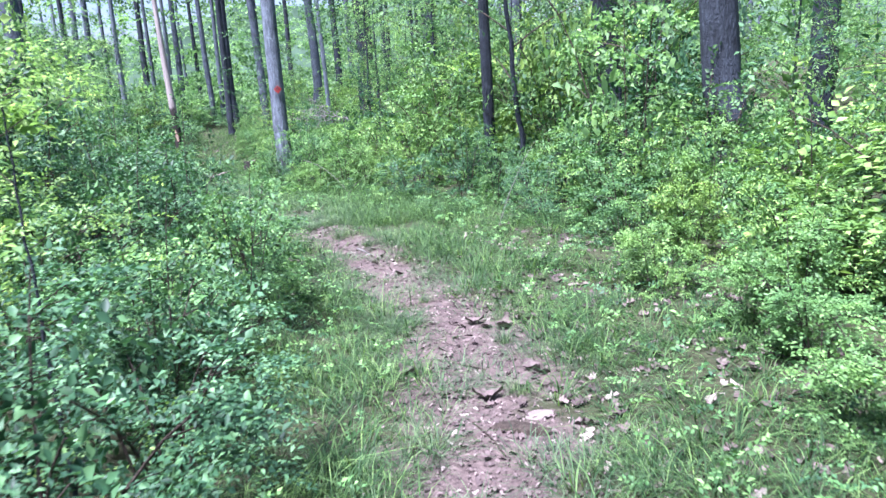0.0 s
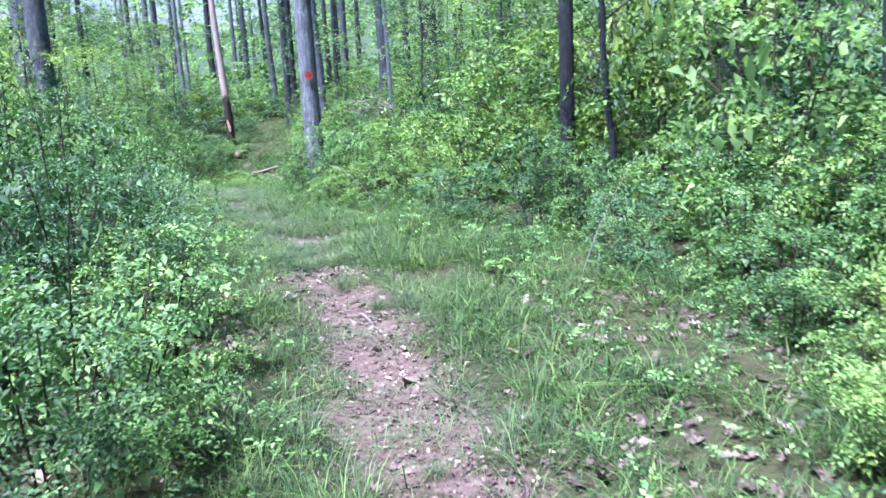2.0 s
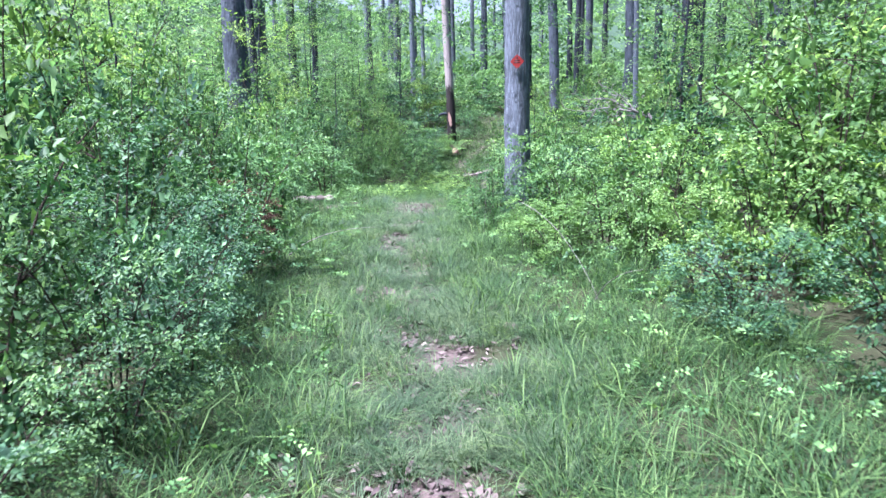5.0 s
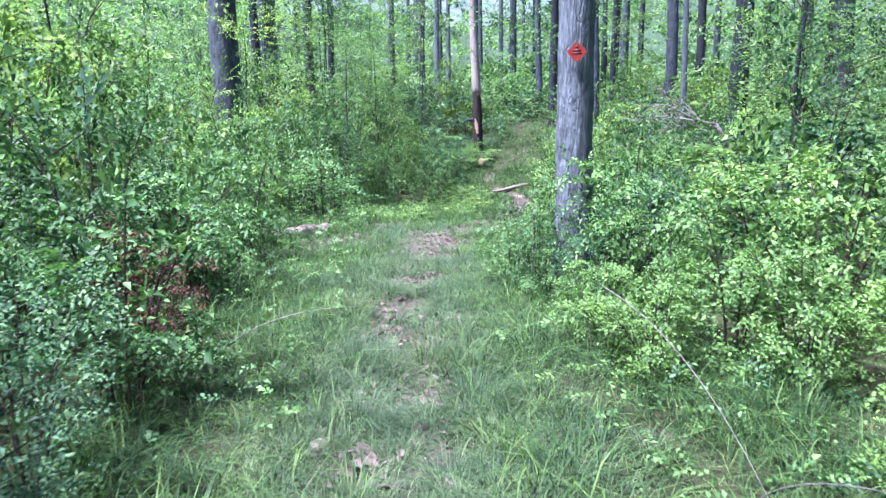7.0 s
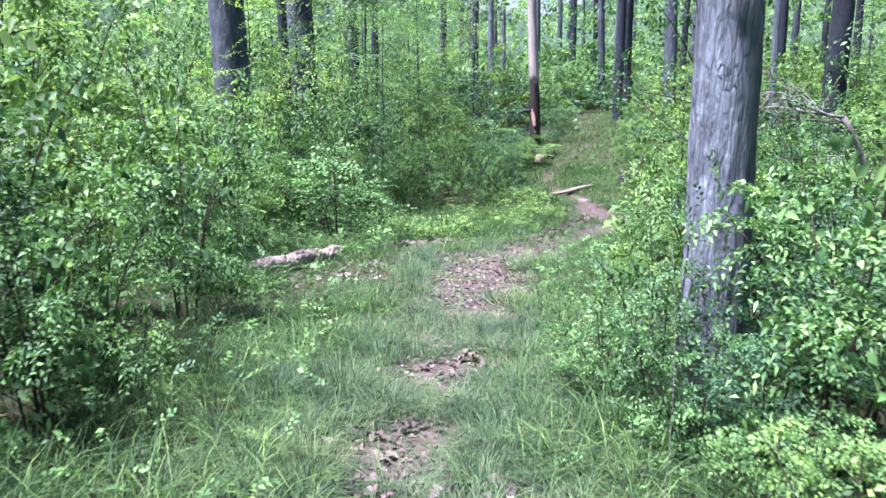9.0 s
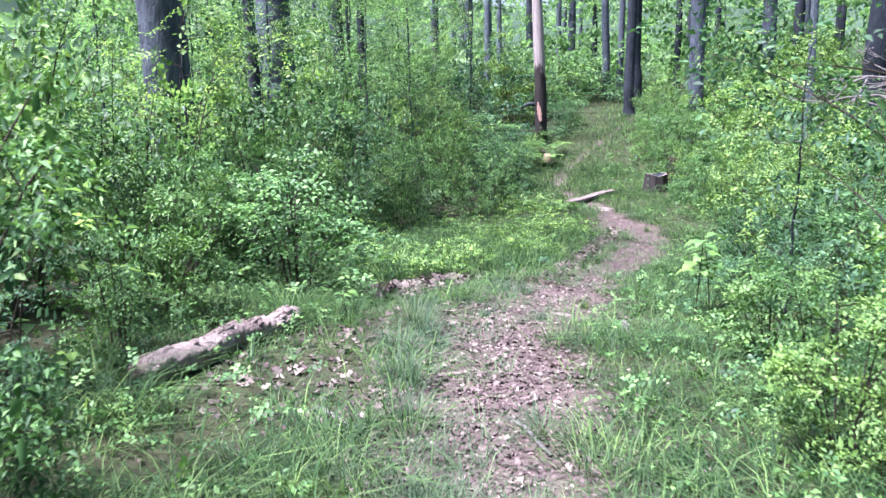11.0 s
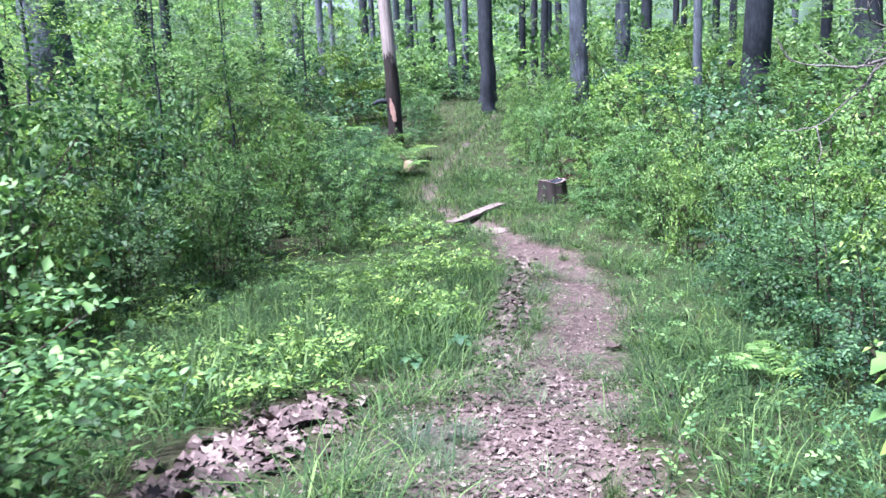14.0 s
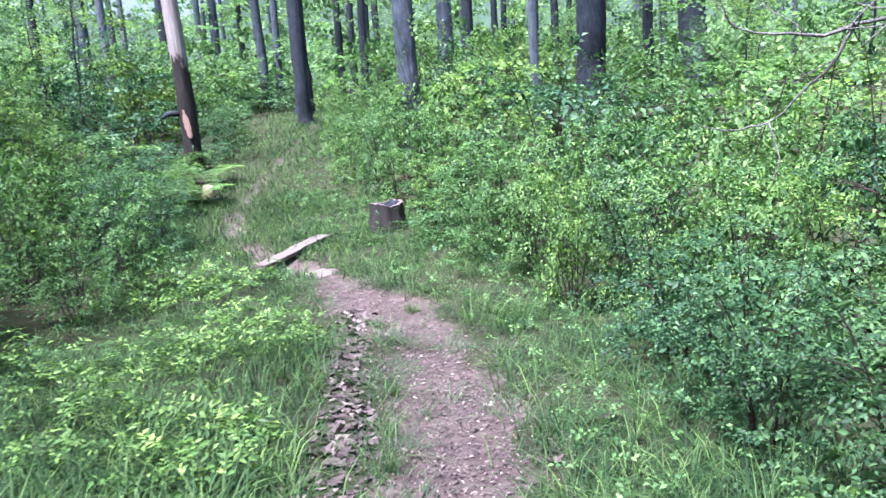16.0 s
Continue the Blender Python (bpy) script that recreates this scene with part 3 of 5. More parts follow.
for side, ey, ex in ((-1, LEFT_Y, LEFT_X), (1, RIGHT_Y, RIGHT_X)):
    for row, (off, step, y0, y1) in enumerate(((0.36, 0.88, 2.2, 40.0), (1.2, 1.15, 1.5, 38.0), (2.2, 1.7, 0.5, 48.0), (4.4, 2.2, 2.0, 52.0), (6.6, 3.4, 20.0, 46.0))):
        y = y0
        while y < y1:
            x = float(np.interp(y, ey, ex)) + side * (off + rng.uniform(-0.15, 0.25) * (1 + row * 0.4))
            inner = np.interp(y, [2, 5, 10, 16, 22, 28, 34, 45], [1.0, 1.15, 1.3, 1.25, 1.4, 1.5, 1.35, 1.1] if side < 0 else [0.75, 0.85, 1.15, 1.1, 0.9, 1.15, 1.32, 1.1])
            tall = inner * (0.84, 1.05, 1.0, 1.02, 1.05)[row] * rng.uniform(0.82, 1.18)
            if side < 0 and 31.5 < y < 37.5 and row < 3:
                tall *= 0.5
            if row < 2 or (row == 2 and side > 0 and 19 < y < 30):
                k = int(rng.choice(5, p=[0.26, 0.24, 0.20, 0.18, 0.12] if side < 0 else [0.14, 0.18, 0.26, 0.20, 0.22]))
                size = (0.78, 1.05, 1.2)[row] * rng.uniform(0.85, 1.15)
                if side > 0 and row == 0 and y < 9:
                    tall *= 0.7
                if side > 0 and (12.5 < y < 15.8 or y < 6.5):
                    k = (4, 2, 2)[row]
                if side > 0 and row == 2:
                    k = (0, 1, 3)[k % 3]
                # dark-leaved kinds only: leaf colour stands in for the shaded hollow here
                if side > 0 and 20.5 < y < 26.8 and k > 1:
                    k = k % 2
                if 25.5 < y < 37 and k < 2 and rng.random() < 0.65:
                    k = 2 + k
                if side < 0 and y < 10 and k > 1:
                    k = int(rng.integers(0, 2)) if rng.random() < 0.75 else k
                if (x + 1.27) ** 2 + (y - 16.5) ** 2 > 0.12 and (x + 3.75) ** 2 + (y - 31.2) ** 2 > 0.25 and (x + 3.35) ** 2 + (y - 13.6) ** 2 > 0.40 and (x + 2.45) ** 2 + (y - 21.0) ** 2 > 0.55:
                    plant(NEAR, k, x, y, size, tall)
            else:
                k = int(rng.integers(0, 4))
                # bright kinds swapped for darker leaves, which stand in for shade on this side
                if side > 0 and 21 < y < 29 and k in (1, 3):
                    k -= 1
                plant(FAR, k, x, y, (1.05, 1.2, 1.5)[min(row - 2, 2)] * rng.uniform(0.85, 1.15), tall)
            y += step * rng.uniform(0.8, 1.2)

for x, y, k, size, tall in ((-1.45, 15.95, 0, 0.55, 0.78), (-1.05, 15.8, 1, 0.6, 0.82), (-1.3, 15.7, 2, 0.45, 0.62), (-0.7, 16.0, 0, 0.8, 0.8), (-1.75, 16.4, 3, 0.5, 0.45), (-0.85, 14.7, 4, 0.7, 0.58), (-0.55, 14.2, 4, 0.7, 0.62), (-1.0, 15.2, 4, 0.55, 0.48)):
    plant(NEAR, k, x, y, size, tall)
# low bright bushes at the start
for x, y, k, size, tall in ((2.4, 4.3, 4, 0.8, 0.75), (3.0, 5.3, 2, 0.9, 0.9), (2.7, 6.4, 4, 0.8, 0.8), (3.6, 6.1, 3, 1.0, 1.05), (3.4, 4.3, 2, 0.9, 0.95), (4.2, 5.0, 3, 1.0, 1.15), (3.1, 7.4, 4, 0.9, 0.95), (4.0, 7.4, 2, 1.1, 1.2), (4.6, 6.3, 0, 1.1, 1.2), (2.6, 8.4, 2, 0.9, 1.0)):
    plant(NEAR, k, x, y, size, tall)
# the dark thicket before the bend
for x, y, k, size, tall in ((-1.55, 7.6, 0, 0.95, 1.2), (-2.1, 8.5, 1, 1.05, 1.35), (-1.75, 6.5, 0, 0.95, 1.15), (-2.7, 7.3, 0, 1.15, 1.45), (-2.5, 9.9, 0, 1.1, 1.4), (-3.4, 8.6, 1, 1.2, 1.6)):
    plant(NEAR, k, x, y, size, tall)
# hedge on the bank by the stump
for x, y, k, size, tall in ((-0.9, 24.4, 0, 1.1, 1.1), (-1.4, 26.3, 2, 1.1, 1.35), (-0.4, 26.2, 0, 1.2, 1.5), (-1.6, 28.0, 1, 1.1, 1.5), (-0.5, 28.4, 3, 1.2, 1.5), (-2.4, 30.2, 2, 1.1, 1.35), (-1.2, 30.6, 2, 1.2, 1.5), (-2.9, 32.6, 2, 1.1, 1.4), (-0.2, 23.6, 1, 1.2, 1.05)):
    plant(NEAR, k, x, y, size, tall)
# tall bushes that close the view beside the trail
for x, y, k, size, tall in ((3.2, 9.4, 1, 1.0, 1.75), (4.0, 11.0, 0, 1.0, 1.9), (3.1, 12.0, 3, 0.9, 1.6), (4.9, 12.6, 2, 1.1, 1.9), (2.6, 13.9, 1, 0.9, 1.6), (1.7, 15.6, 1, 0.9, 1.6), (5.6, 14.4, 1, 1.2, 2.0), (2.4, 17.4, 3, 1.0, 1.7), (0.6, 17.6, 0, 0.9, 1.5), (3.9, 17.0, 1, 1.1, 1.9), (4.8, 19.0, 2, 1.2, 2.0),
                            (-3.9, 9.2, 2, 1.0, 1.5), (-4.6, 11.0, 1, 1.0, 1.7), (-5.2, 13.0, 1, 1.0, 1.8), (-6.1, 14.6, 3, 1.0, 1.8), (-6.6, 16.4, 1, 1.0, 1.8), (-8.0, 18.6, 1, 1.1, 1.9), (-9.3, 20.6, 1, 1.1, 1.9), (-6.9, 20.7, 0, 0.8, 1.35), (-7.4, 21.7, 1, 0.8, 1.4), (-8.0, 24.4, 2, 1.0, 1.45), (-7.7, 25.8, 0, 1.0, 1.45), (-8.6, 27.0, 1, 1.0, 1.5)):
    plant(FAR, k, x, y, size, tall)
for k in range(46):
    x, y = -22 + 33 * rng.random(), 44 + 15 * rng.random()
    if abs(x - np.interp(y, TRAIL_Y, TRAIL_X)) > 1.6:
        plant(FAR, int(rng.integers(0, 4)), x, y, 1.5 * rng.uniform(0.8, 1.2), rng.uniform(0.6, 1.0))

# ---- understory saplings and small trees ----
SMALL = [
    make_tree("small_tree", 51, 5.5, 0.032, "dark", "spring", "slim understory tree with light green leaves", 0.14, 13, 330, 10, 0.078, 0.5, 1.2, 0.02, "saplings of the wood", 0.6, 0.30, 6),
    make_tree("small_tree", 52, 6.0, 0.036, "dark", "deep", "slim dark-stemmed understory tree in leaf", 0.14, 13, 330, 10, 0.078, 0.5, 1.2, 0.02, "saplings of the wood", 0.6, 0.30, 6),
    make_tree("small_tree", 53, 5.0, 0.03, "dark", "lime", "slim sapling with yellow-green leaves", 0.16, 12, 330, 10, 0.078, 0.5, 1.2, 0.02, "saplings of the wood", 0.6, 0.30, 6),
]
used_small = set()
SPOTS = [(2.4, 11.3, 1.1, 1), (0.5, 18.3, 0.7, 1), (-1.85, 21.3, 0.40, 2), (-7.5, 18.0, 0.85, 0), (-8.0, 27.5, 0.8, 0), (-9.5, 24.6, 0.9, 1), (-7.4, 22.0, 0.7, 0), (-9.6, 21.5, 0.9, 2), (-11.0, 27.0, 1.0, 0), (-12.0, 31.0, 1.0, 1), (1.5, 19.0, 0.9, 0), (0.8, 21.5, 0.85, 1), (2.8, 21.0, 0.95, 0), (4.5, 19.5, 1.0, 2), (1.8, 24.0, 0.9, 0), (3.8, 25.5, 1.0, 1), (6.5, 18.5, 1.0, 0), (5.0, 13.2, 0.9, 1), (2.9, 14.6, 0.8, 0), (8.0, 22.0, 1.1, 2), (-7.6, 20.0, 0.9, 2), (-9.2, 18.5, 1.0, 0), (-7.6, 13.5, 0.9, 2), (-5.6, 11.5, 0.8, 0), (4.2, 14.2, 0.9, 0), (5.6, 17.0, 1.0, 2), (3.0, 17.8, 0.9, 0), (7.4, 13.2, 1.0, 0), (5.4, 23.0, 1.0, 2), (-9.2, 26.0, 0.9, 2), (-8.4, 30.5, 0.85, 0), (-10.0, 34.0, 1.0, 2), (-11.5, 38, 1.1, 0), (-9.8, 42, 1.1, 2), (-4.2, 45.5, 0.7, 2), (-3.0, 46, 0.9, 0), (1.5, 46, 1.0, 2), (4.0, 41, 1.0, 2), (-13, 48, 1.1, 0), (-16, 50, 1.1, 2), (-1.5, 18.7, 0.5, 1), (-1.25, 3.3, 0.38, 0)]
for side, ey, ex in ((-1, LEFT_Y, LEFT_X), (1, RIGHT_Y, RIGHT_X)):
    for off, step, y0, y1 in ((3.6, 3.4, 6.0, 40.0), (6.6, 3.2, 8.0, 46.0), (10.5, 4.2, 9.0, 52.0), (15.0, 8.0, 12.0, 56.0)):
        y = y0 + rng.uniform(0, 1)
        while y < y1:
            x = float(np.interp(y, ey, ex)) + side * off + rng.uniform(-0.9, 0.9)
            if not (-9.5 < x < 5.5 and 24 < y < 44):
                SPOTS.append((x, y, rng.uniform(0.75, 1.25), int(rng.choice([0, 0, 1, 2, 2]))))
            y += step * rng.uniform(0.75, 1.3)
for x, y, s, k in SPOTS:
    m = place(x, y, rng.uniform(0, 360), s, 0.0, None, (rng.uniform(-3, 3), rng.uniform(-3, 3)))
    if k in used_small:
        copy_thing(SMALL[k], m)
    else:
        used_small.add(k)
        SMALL[k].matrix_basis = m


# ---- far woods ----
def build_far_woods():
    r = np.random.default_rng(5)
    wood, green = Geo(), Geo()
    k = 0
    while k < 190:
        x, y = r.uniform(-75, 70), r.uniform(-35, 95)
        if y < 56 and -26 < x < 18 and y > -8:
            continue
        z = float(height(x, y))
        rad, tall = r.uniform(0.1, 0.26), r.uniform(13, 19)
        wood.tube([(x, y, z - 0.3), (x + r.normal(0, 0.1), y, z + tall * 0.5), (x + r.normal(0, 0.3), y, z + tall)], [rad * 1.15, rad * 0.8, rad * 0.2], 6, 0.0, False)
        k += 1
    for n, x0, x1, y0, y1, z1 in ((3400, -48, 30, 52, 98, 2.6), (4200, -48, 30, 55, 98, 10), (1400, -36, -17, 8, 52, 8), (1400, 14, 32, 6, 52, 8), (800, -60, 60, -40, -6, 12)):
        x, y = r.uniform(x0, x1, n), r.uniform(y0, y1, n)
        z = height(x, y) + r.uniform(0.1, z1, n)
        green.sprays(np.column_stack([x, y, z]), r.normal(0, 1, (n, 3)) * [1, 1, 0.4], 12, 1.6, 0.34, 0.6, r, 0.5)
    # lighter bark and paler leaves stand in for haze at this distance
    tagged(new("far_trunks", wood.mesh("far_trunks", BARK["grey"])), "distant trunks of the surrounding wood", "trees", "", "stuff")
    tagged(new("far_foliage", green.mesh("far_foliage", LEAF["spring"])), "distant light green foliage of the wood", "foliage", "", "stuff")
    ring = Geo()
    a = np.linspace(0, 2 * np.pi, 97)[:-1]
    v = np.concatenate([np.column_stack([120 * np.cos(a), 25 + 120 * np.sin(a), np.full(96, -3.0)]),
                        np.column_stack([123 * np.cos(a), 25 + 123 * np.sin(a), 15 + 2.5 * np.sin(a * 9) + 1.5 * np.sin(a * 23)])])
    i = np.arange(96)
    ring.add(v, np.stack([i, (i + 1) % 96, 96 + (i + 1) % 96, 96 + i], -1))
    tagged(new("backdrop", ring.mesh("backdrop", M_FAR)), "green woodland backdrop in the distance, made to glow faintly", "backdrop", "", "structure")


build_far_woods()


# ---- grass, weeds and leaf litter ----
def tufts(r, n, y0, y1, over, blades, spread, bare=0.94):
    """Tuft centres between the shrub edges, then blades about each: x, y, size, way out."""
    y = r.uniform(y0, y1, n)
    xl, xr = np.interp(y, LEFT_Y, LEFT_X) - over, np.interp(y, RIGHT_Y, RIGHT_X) + over
    x = xl + (xr - xl) * r.random(n)
    ok = (r.random(n) > np.maximum(trail_mask(x, y) * bare, bare_patch(x, y))) & (r.random(n) < 0.8 + 0.5 * smooth_noise(x, y, 0.42, 8.0))
    x, y = np.repeat(x[ok], blades), np.repeat(y[ok], blades)
    s = np.repeat(r.uniform(0.5, 1.35, ok.sum()), blades) * (0.95 + 0.4 * smooth_noise(x, y, 0.7, 6.0))
    dx, dy = r.normal(0, spread, len(x)), r.normal(0, spread, len(x))
    return x + dx, y + dy, s, np.arctan2(dy, dx)


def bare_patch(x, y):
    """Where dry leaves smother the grass."""
    pile = ((x + 4.93) / 0.42) ** 2 + ((y - 22.0) / 0.95) ** 2 < 1
    strip = (np.abs(x + 4.0) < 0.13) & (y > 23.4) & (y < 28.6)
    by_log = ((x + 4.15) / 0.75) ** 2 + ((y - 19.3) / 1.5) ** 2 < 1
    under = ((x + 1.15) / 0.45) ** 2 + ((y - 7.6) / 1.0) ** 2 < 1
    early = ((x - 1.75) / 0.75) ** 2 + ((y - 5.6) / 2.8) ** 2 < 1
    return early * 0.25 + pile * 0.95 + strip * 0.92 + by_log * 0.68 + under * 0.7


def off_trail(x, y):
    return np.abs(x - np.interp(y, TRAIL_Y, TRAIL_X))


def build_grass():
    r = np.random.default_rng(9)
    fine, lush = Geo(), Geo()
    # wiry tufts over and beside the footpath
    x, y, s, a = tufts(r, 3200, 1.5, 30.0, -0.1, 42, 0.045, 0.72)
    keep = r.random(len(x)) < np.exp(-np.clip(off_trail(x, y) - 0.4, 0, None) / 0.4)
    x, y, s, a = x[keep], y[keep], s[keep], a[keep]
    scatter_blades(fine, x, y, s * r.uniform(0.08, 0.22, len(x)), np.full(len(x), 0.0036), r.uniform(0.6, 1.6, len(x)), r, a)
    # the grassed-over stretch of the footpath
    n = 900
    cy = r.uniform(10.0, 17.6, n)
    cx = np.interp(cy, TRAIL_Y, TRAIL_X) + r.normal(0, 0.42, n)
    ok = (smooth_noise(cx, cy, 0.34, 7.0) + 0.5 * smooth_noise(cx, cy, 0.9, 3.0) > 0.0) | (off_trail(cx, cy) > 0.4)
    cx, cy = np.repeat(cx[ok], 58), np.repeat(cy[ok], 58)
    dx, dy = r.normal(0, 0.042, len(cx)), r.normal(0, 0.042, len(cx))
    scatter_blades(fine, cx + dx, cy + dy, r.uniform(0.09, 0.23, len(cx)), np.full(len(cx), 0.0036), r.uniform(0.5, 1.5, len(cx)), r, np.arctan2(dy, dx))
    # long grass in leaning clumps
    x, y, s, a = tufts(r, 15500, 1.5, 34.0, 0.55, 17, 0.045)
    keep = r.random(len(x)) < np.clip((off_trail(x, y) - 0.12) / 0.5, 0.03, 1)
    x, y, s, a = x[keep], y[keep], s[keep], a[keep]
    lift = np.interp(y, [0, 8, 12, 20, 24, 30], [0.8, 0.9, 1.1, 1.0, 1.25, 0.8])
    scatter_blades(lush, x, y, s * lift * r.uniform(0.10, 0.33, len(x)), r.uniform(0.0032, 0.0072, len(x)), r.uniform(0.5, 1.5, len(x)), r, a)
    # broad arching blades here and there
    x, y, s, a = tufts(r, 420, 3.0, 30.0, 0.3, 11, 0.03)
    keep = off_trail(x, y) > 0.55
    x, y, s, a = x[keep], y[keep], s[keep], a[keep]
    scatter_blades(lush, x, y, s * r.uniform(0.22, 0.40, len(x)), r.uniform(0.007, 0.011, len(x)), r.uniform(0.8, 1.5, len(x)), r, a)
    for x0, y0, sx, sy, n, top in ((-5.35, 23.2, 0.32, 0.6, 55, 0.62), (-4.75, 24.4, 0.28, 0.6, 60, 0.5), (-5.6, 25.6, 0.5, 0.9, 60, 0.45), (-4.55, 26.2, 0.22, 0.8, 45, 0.34), (-2.75, 24.0, 0.2, 0.9, 40, 0.32)):
        cx, cy, h = r.normal(x0, sx, n), r.normal(y0, sy, n), r.uniform(0.5, 1.0, n) * top
        dx, dy = r.normal(0, 0.07, n * 16), r.normal(0, 0.07, n * 16)
        x, y = np.repeat(cx, 16) + dx, np.repeat(cy, 16) + dy
        ok = (trail_mask(x, y) < 0.3) & (bare_patch(x, y) < 0.5)
        scatter_blades(lush, x[ok], y[ok], (np.repeat(h, 16) * r.uniform(0.5, 1.0, n * 16))[ok], r.uniform(0.007, 0.013, ok.sum()), r.uniform(0.3, 1.0, ok.sum()), r, np.arctan2(dy, dx)[ok])
    y2 = r.uniform(29.5, 60, 30000)
    x2 = np.interp(y2, TRAIL_Y, TRAIL_X) + r.normal(0, 1, 30000) * np.interp(y2, [30, 42, 60], [0.7, 0.9, 3.0])
    ok = r.random(30000) > trail_mask(x2, y2) * 0.8
    scatter_blades(lush, x2[ok], y2[ok], r.uniform(0.07, 0.25, ok.sum()), np.full(ok.sum(), 0.010), r.uniform(0.3, 1.2, ok.sum()), r)
    tagged(new("sedge_grass", fine.mesh("sedge_grass", GRASS["sedge"])), "short wiry grey-green grass tufts on the footpath", "grass", "", "stuff")
    tagged(new("meadow_grass", lush.mesh("meadow_grass", GRASS["bright"])), "long bright green grass beside the footpath", "grass", "", "stuff")


def build_weeds():
    """Low leafy weeds: under the shrubs' edge and in the grass."""
    r = np.random.default_rng(19)
    for name, mat, n, lab in (("weeds", "fresh", 3000, "low broad-leaved weeds among the grass"), ("ground_cover", "deep", 2600, "low dark green ground cover under the shrubs"), ("pale_weeds", "lime", 1300, "low yellow-green weeds by the footpath")):
        g = Geo()
        y = r.uniform(1.2, 40.0, n)
        left = r.random(n) < 0.5
        reach = r.gamma(1.6, 0.75, n) - (1.0 if mat != "deep" else 0.3)
        x = np.where(left, np.interp(y, LEFT_Y, LEFT_X) - reach, np.interp(y, RIGHT_Y, RIGHT_X) + reach)
        ok = off_trail(x, y) > 0.5
        x, y = x[ok], y[ok]
        z = height(x, y) + r.uniform(0.02, 0.26, len(x)) * r.uniform(0.4, 1.2, len(x))
        d = r.normal(0, 1, (len(x), 3)) * [1, 1, 0.25] + [0, 0, 0.3]
        g.sprays(np.column_stack([x, y, z]), d, 8, 0.12, 0.031, 0.6, r, 0.75)
        tagged(new(name, g.mesh(name, LEAF[mat])), lab, "weeds", "", "stuff")


def build_meadow_weeds():
    r = np.random.default_rng(29)
    g = Geo()
    y = r.uniform(22.3, 29.6, 2300)
    x = r.uniform(-6.9, -4.3, 2300)
    ok = (smooth_noise(x, y, 0.8, 2.5) > 0.1) & (x > np.interp(y, LEFT_Y, LEFT_X) - 0.2)
    x, y = x[ok], y[ok]
    z = height(x, y) + r.uniform(0.05, 0.34, len(x)) * r.uniform(0.4, 1.0, len(x))
    a = r.uniform(0, 2 * np.pi, len(x))
    g.sprays(np.column_stack([x, y, z]), np.column_stack([np.cos(a), np.sin(a), r.normal(0.25, 0.2, len(x))]), 8, 0.17, 0.050, 0.42, r, 0.75)
    tagged(new("meadow_weeds", g.mesh("meadow_weeds", LEAF["fresh"])), "leafy light green weeds in the long grass", "weeds", "", "stuff")


def litter_leaves(g, x, y, r, size=0.06, lift=0.012, lobed=False):
    """Dry leaves lying about: small plain ones, or lobed and cupped ones."""
    k = len(x)
    a = r.uniform(0, 2 * np.pi, k)
    d = np.column_stack([np.cos(a), np.sin(a), r.normal(0, 0.25, k)])
    n = np.column_stack([r.normal(0, 0.35, k), r.normal(0, 0.35, k), np.ones(k)])
    s = size * r.uniform(0.45, 1.4, k)
    p = np.column_stack([x, y, height(x, y) + r.uniform(0.002, lift, k)])
    if not lobed:
        g.leaves(p, d, n, s, s * r.uniform(0.3, 0.6, k), 0.25, 0.3, True)
        return
    d /= np.linalg.norm(d, axis=1, keepdims=True)
    w = np.cross(d, n)
    w /= np.linalg.norm(w, axis=1, keepdims=True)
    n = np.cross(w, d)
    u = np.array([0.0, 0.22, 0.34, 0.52, 0.66, 0.84, 1.0, 0.84, 0.66, 0.52, 0.34, 0.22])
    v = np.array([0.0, 0.30, 0.13, 0.36, 0.16, 0.22, 0.0, -0.22, -0.16, -0.36, -0.13, -0.30])
    curl = r.uniform(-0.35, 0.6, (k, 1)) * (np.abs(v)[None] * 1.6) + r.uniform(-0.1, 0.5, (k, 1)) * (u[None] - 0.5) ** 2 + r.normal(0, 0.05, (k, 12))
    rim = p[:, None] + s[:, None, None] * ((u[None] - 0.5)[..., None] * d[:, None] + (v[None] * r.uniform(0.7, 1.2, (k, 12)))[..., None] * w[:, None] + curl[..., None] * n[:, None])
    i = np.arange(12)
    fan = np.stack([np.full(12, 12), i, (i + 1) % 12], -1)
    g.add(np.concatenate([rim, p[:, None]], 1), None, (np.arange(k)[:, None, None] * 13 + fan[None]).reshape(-1, 3))


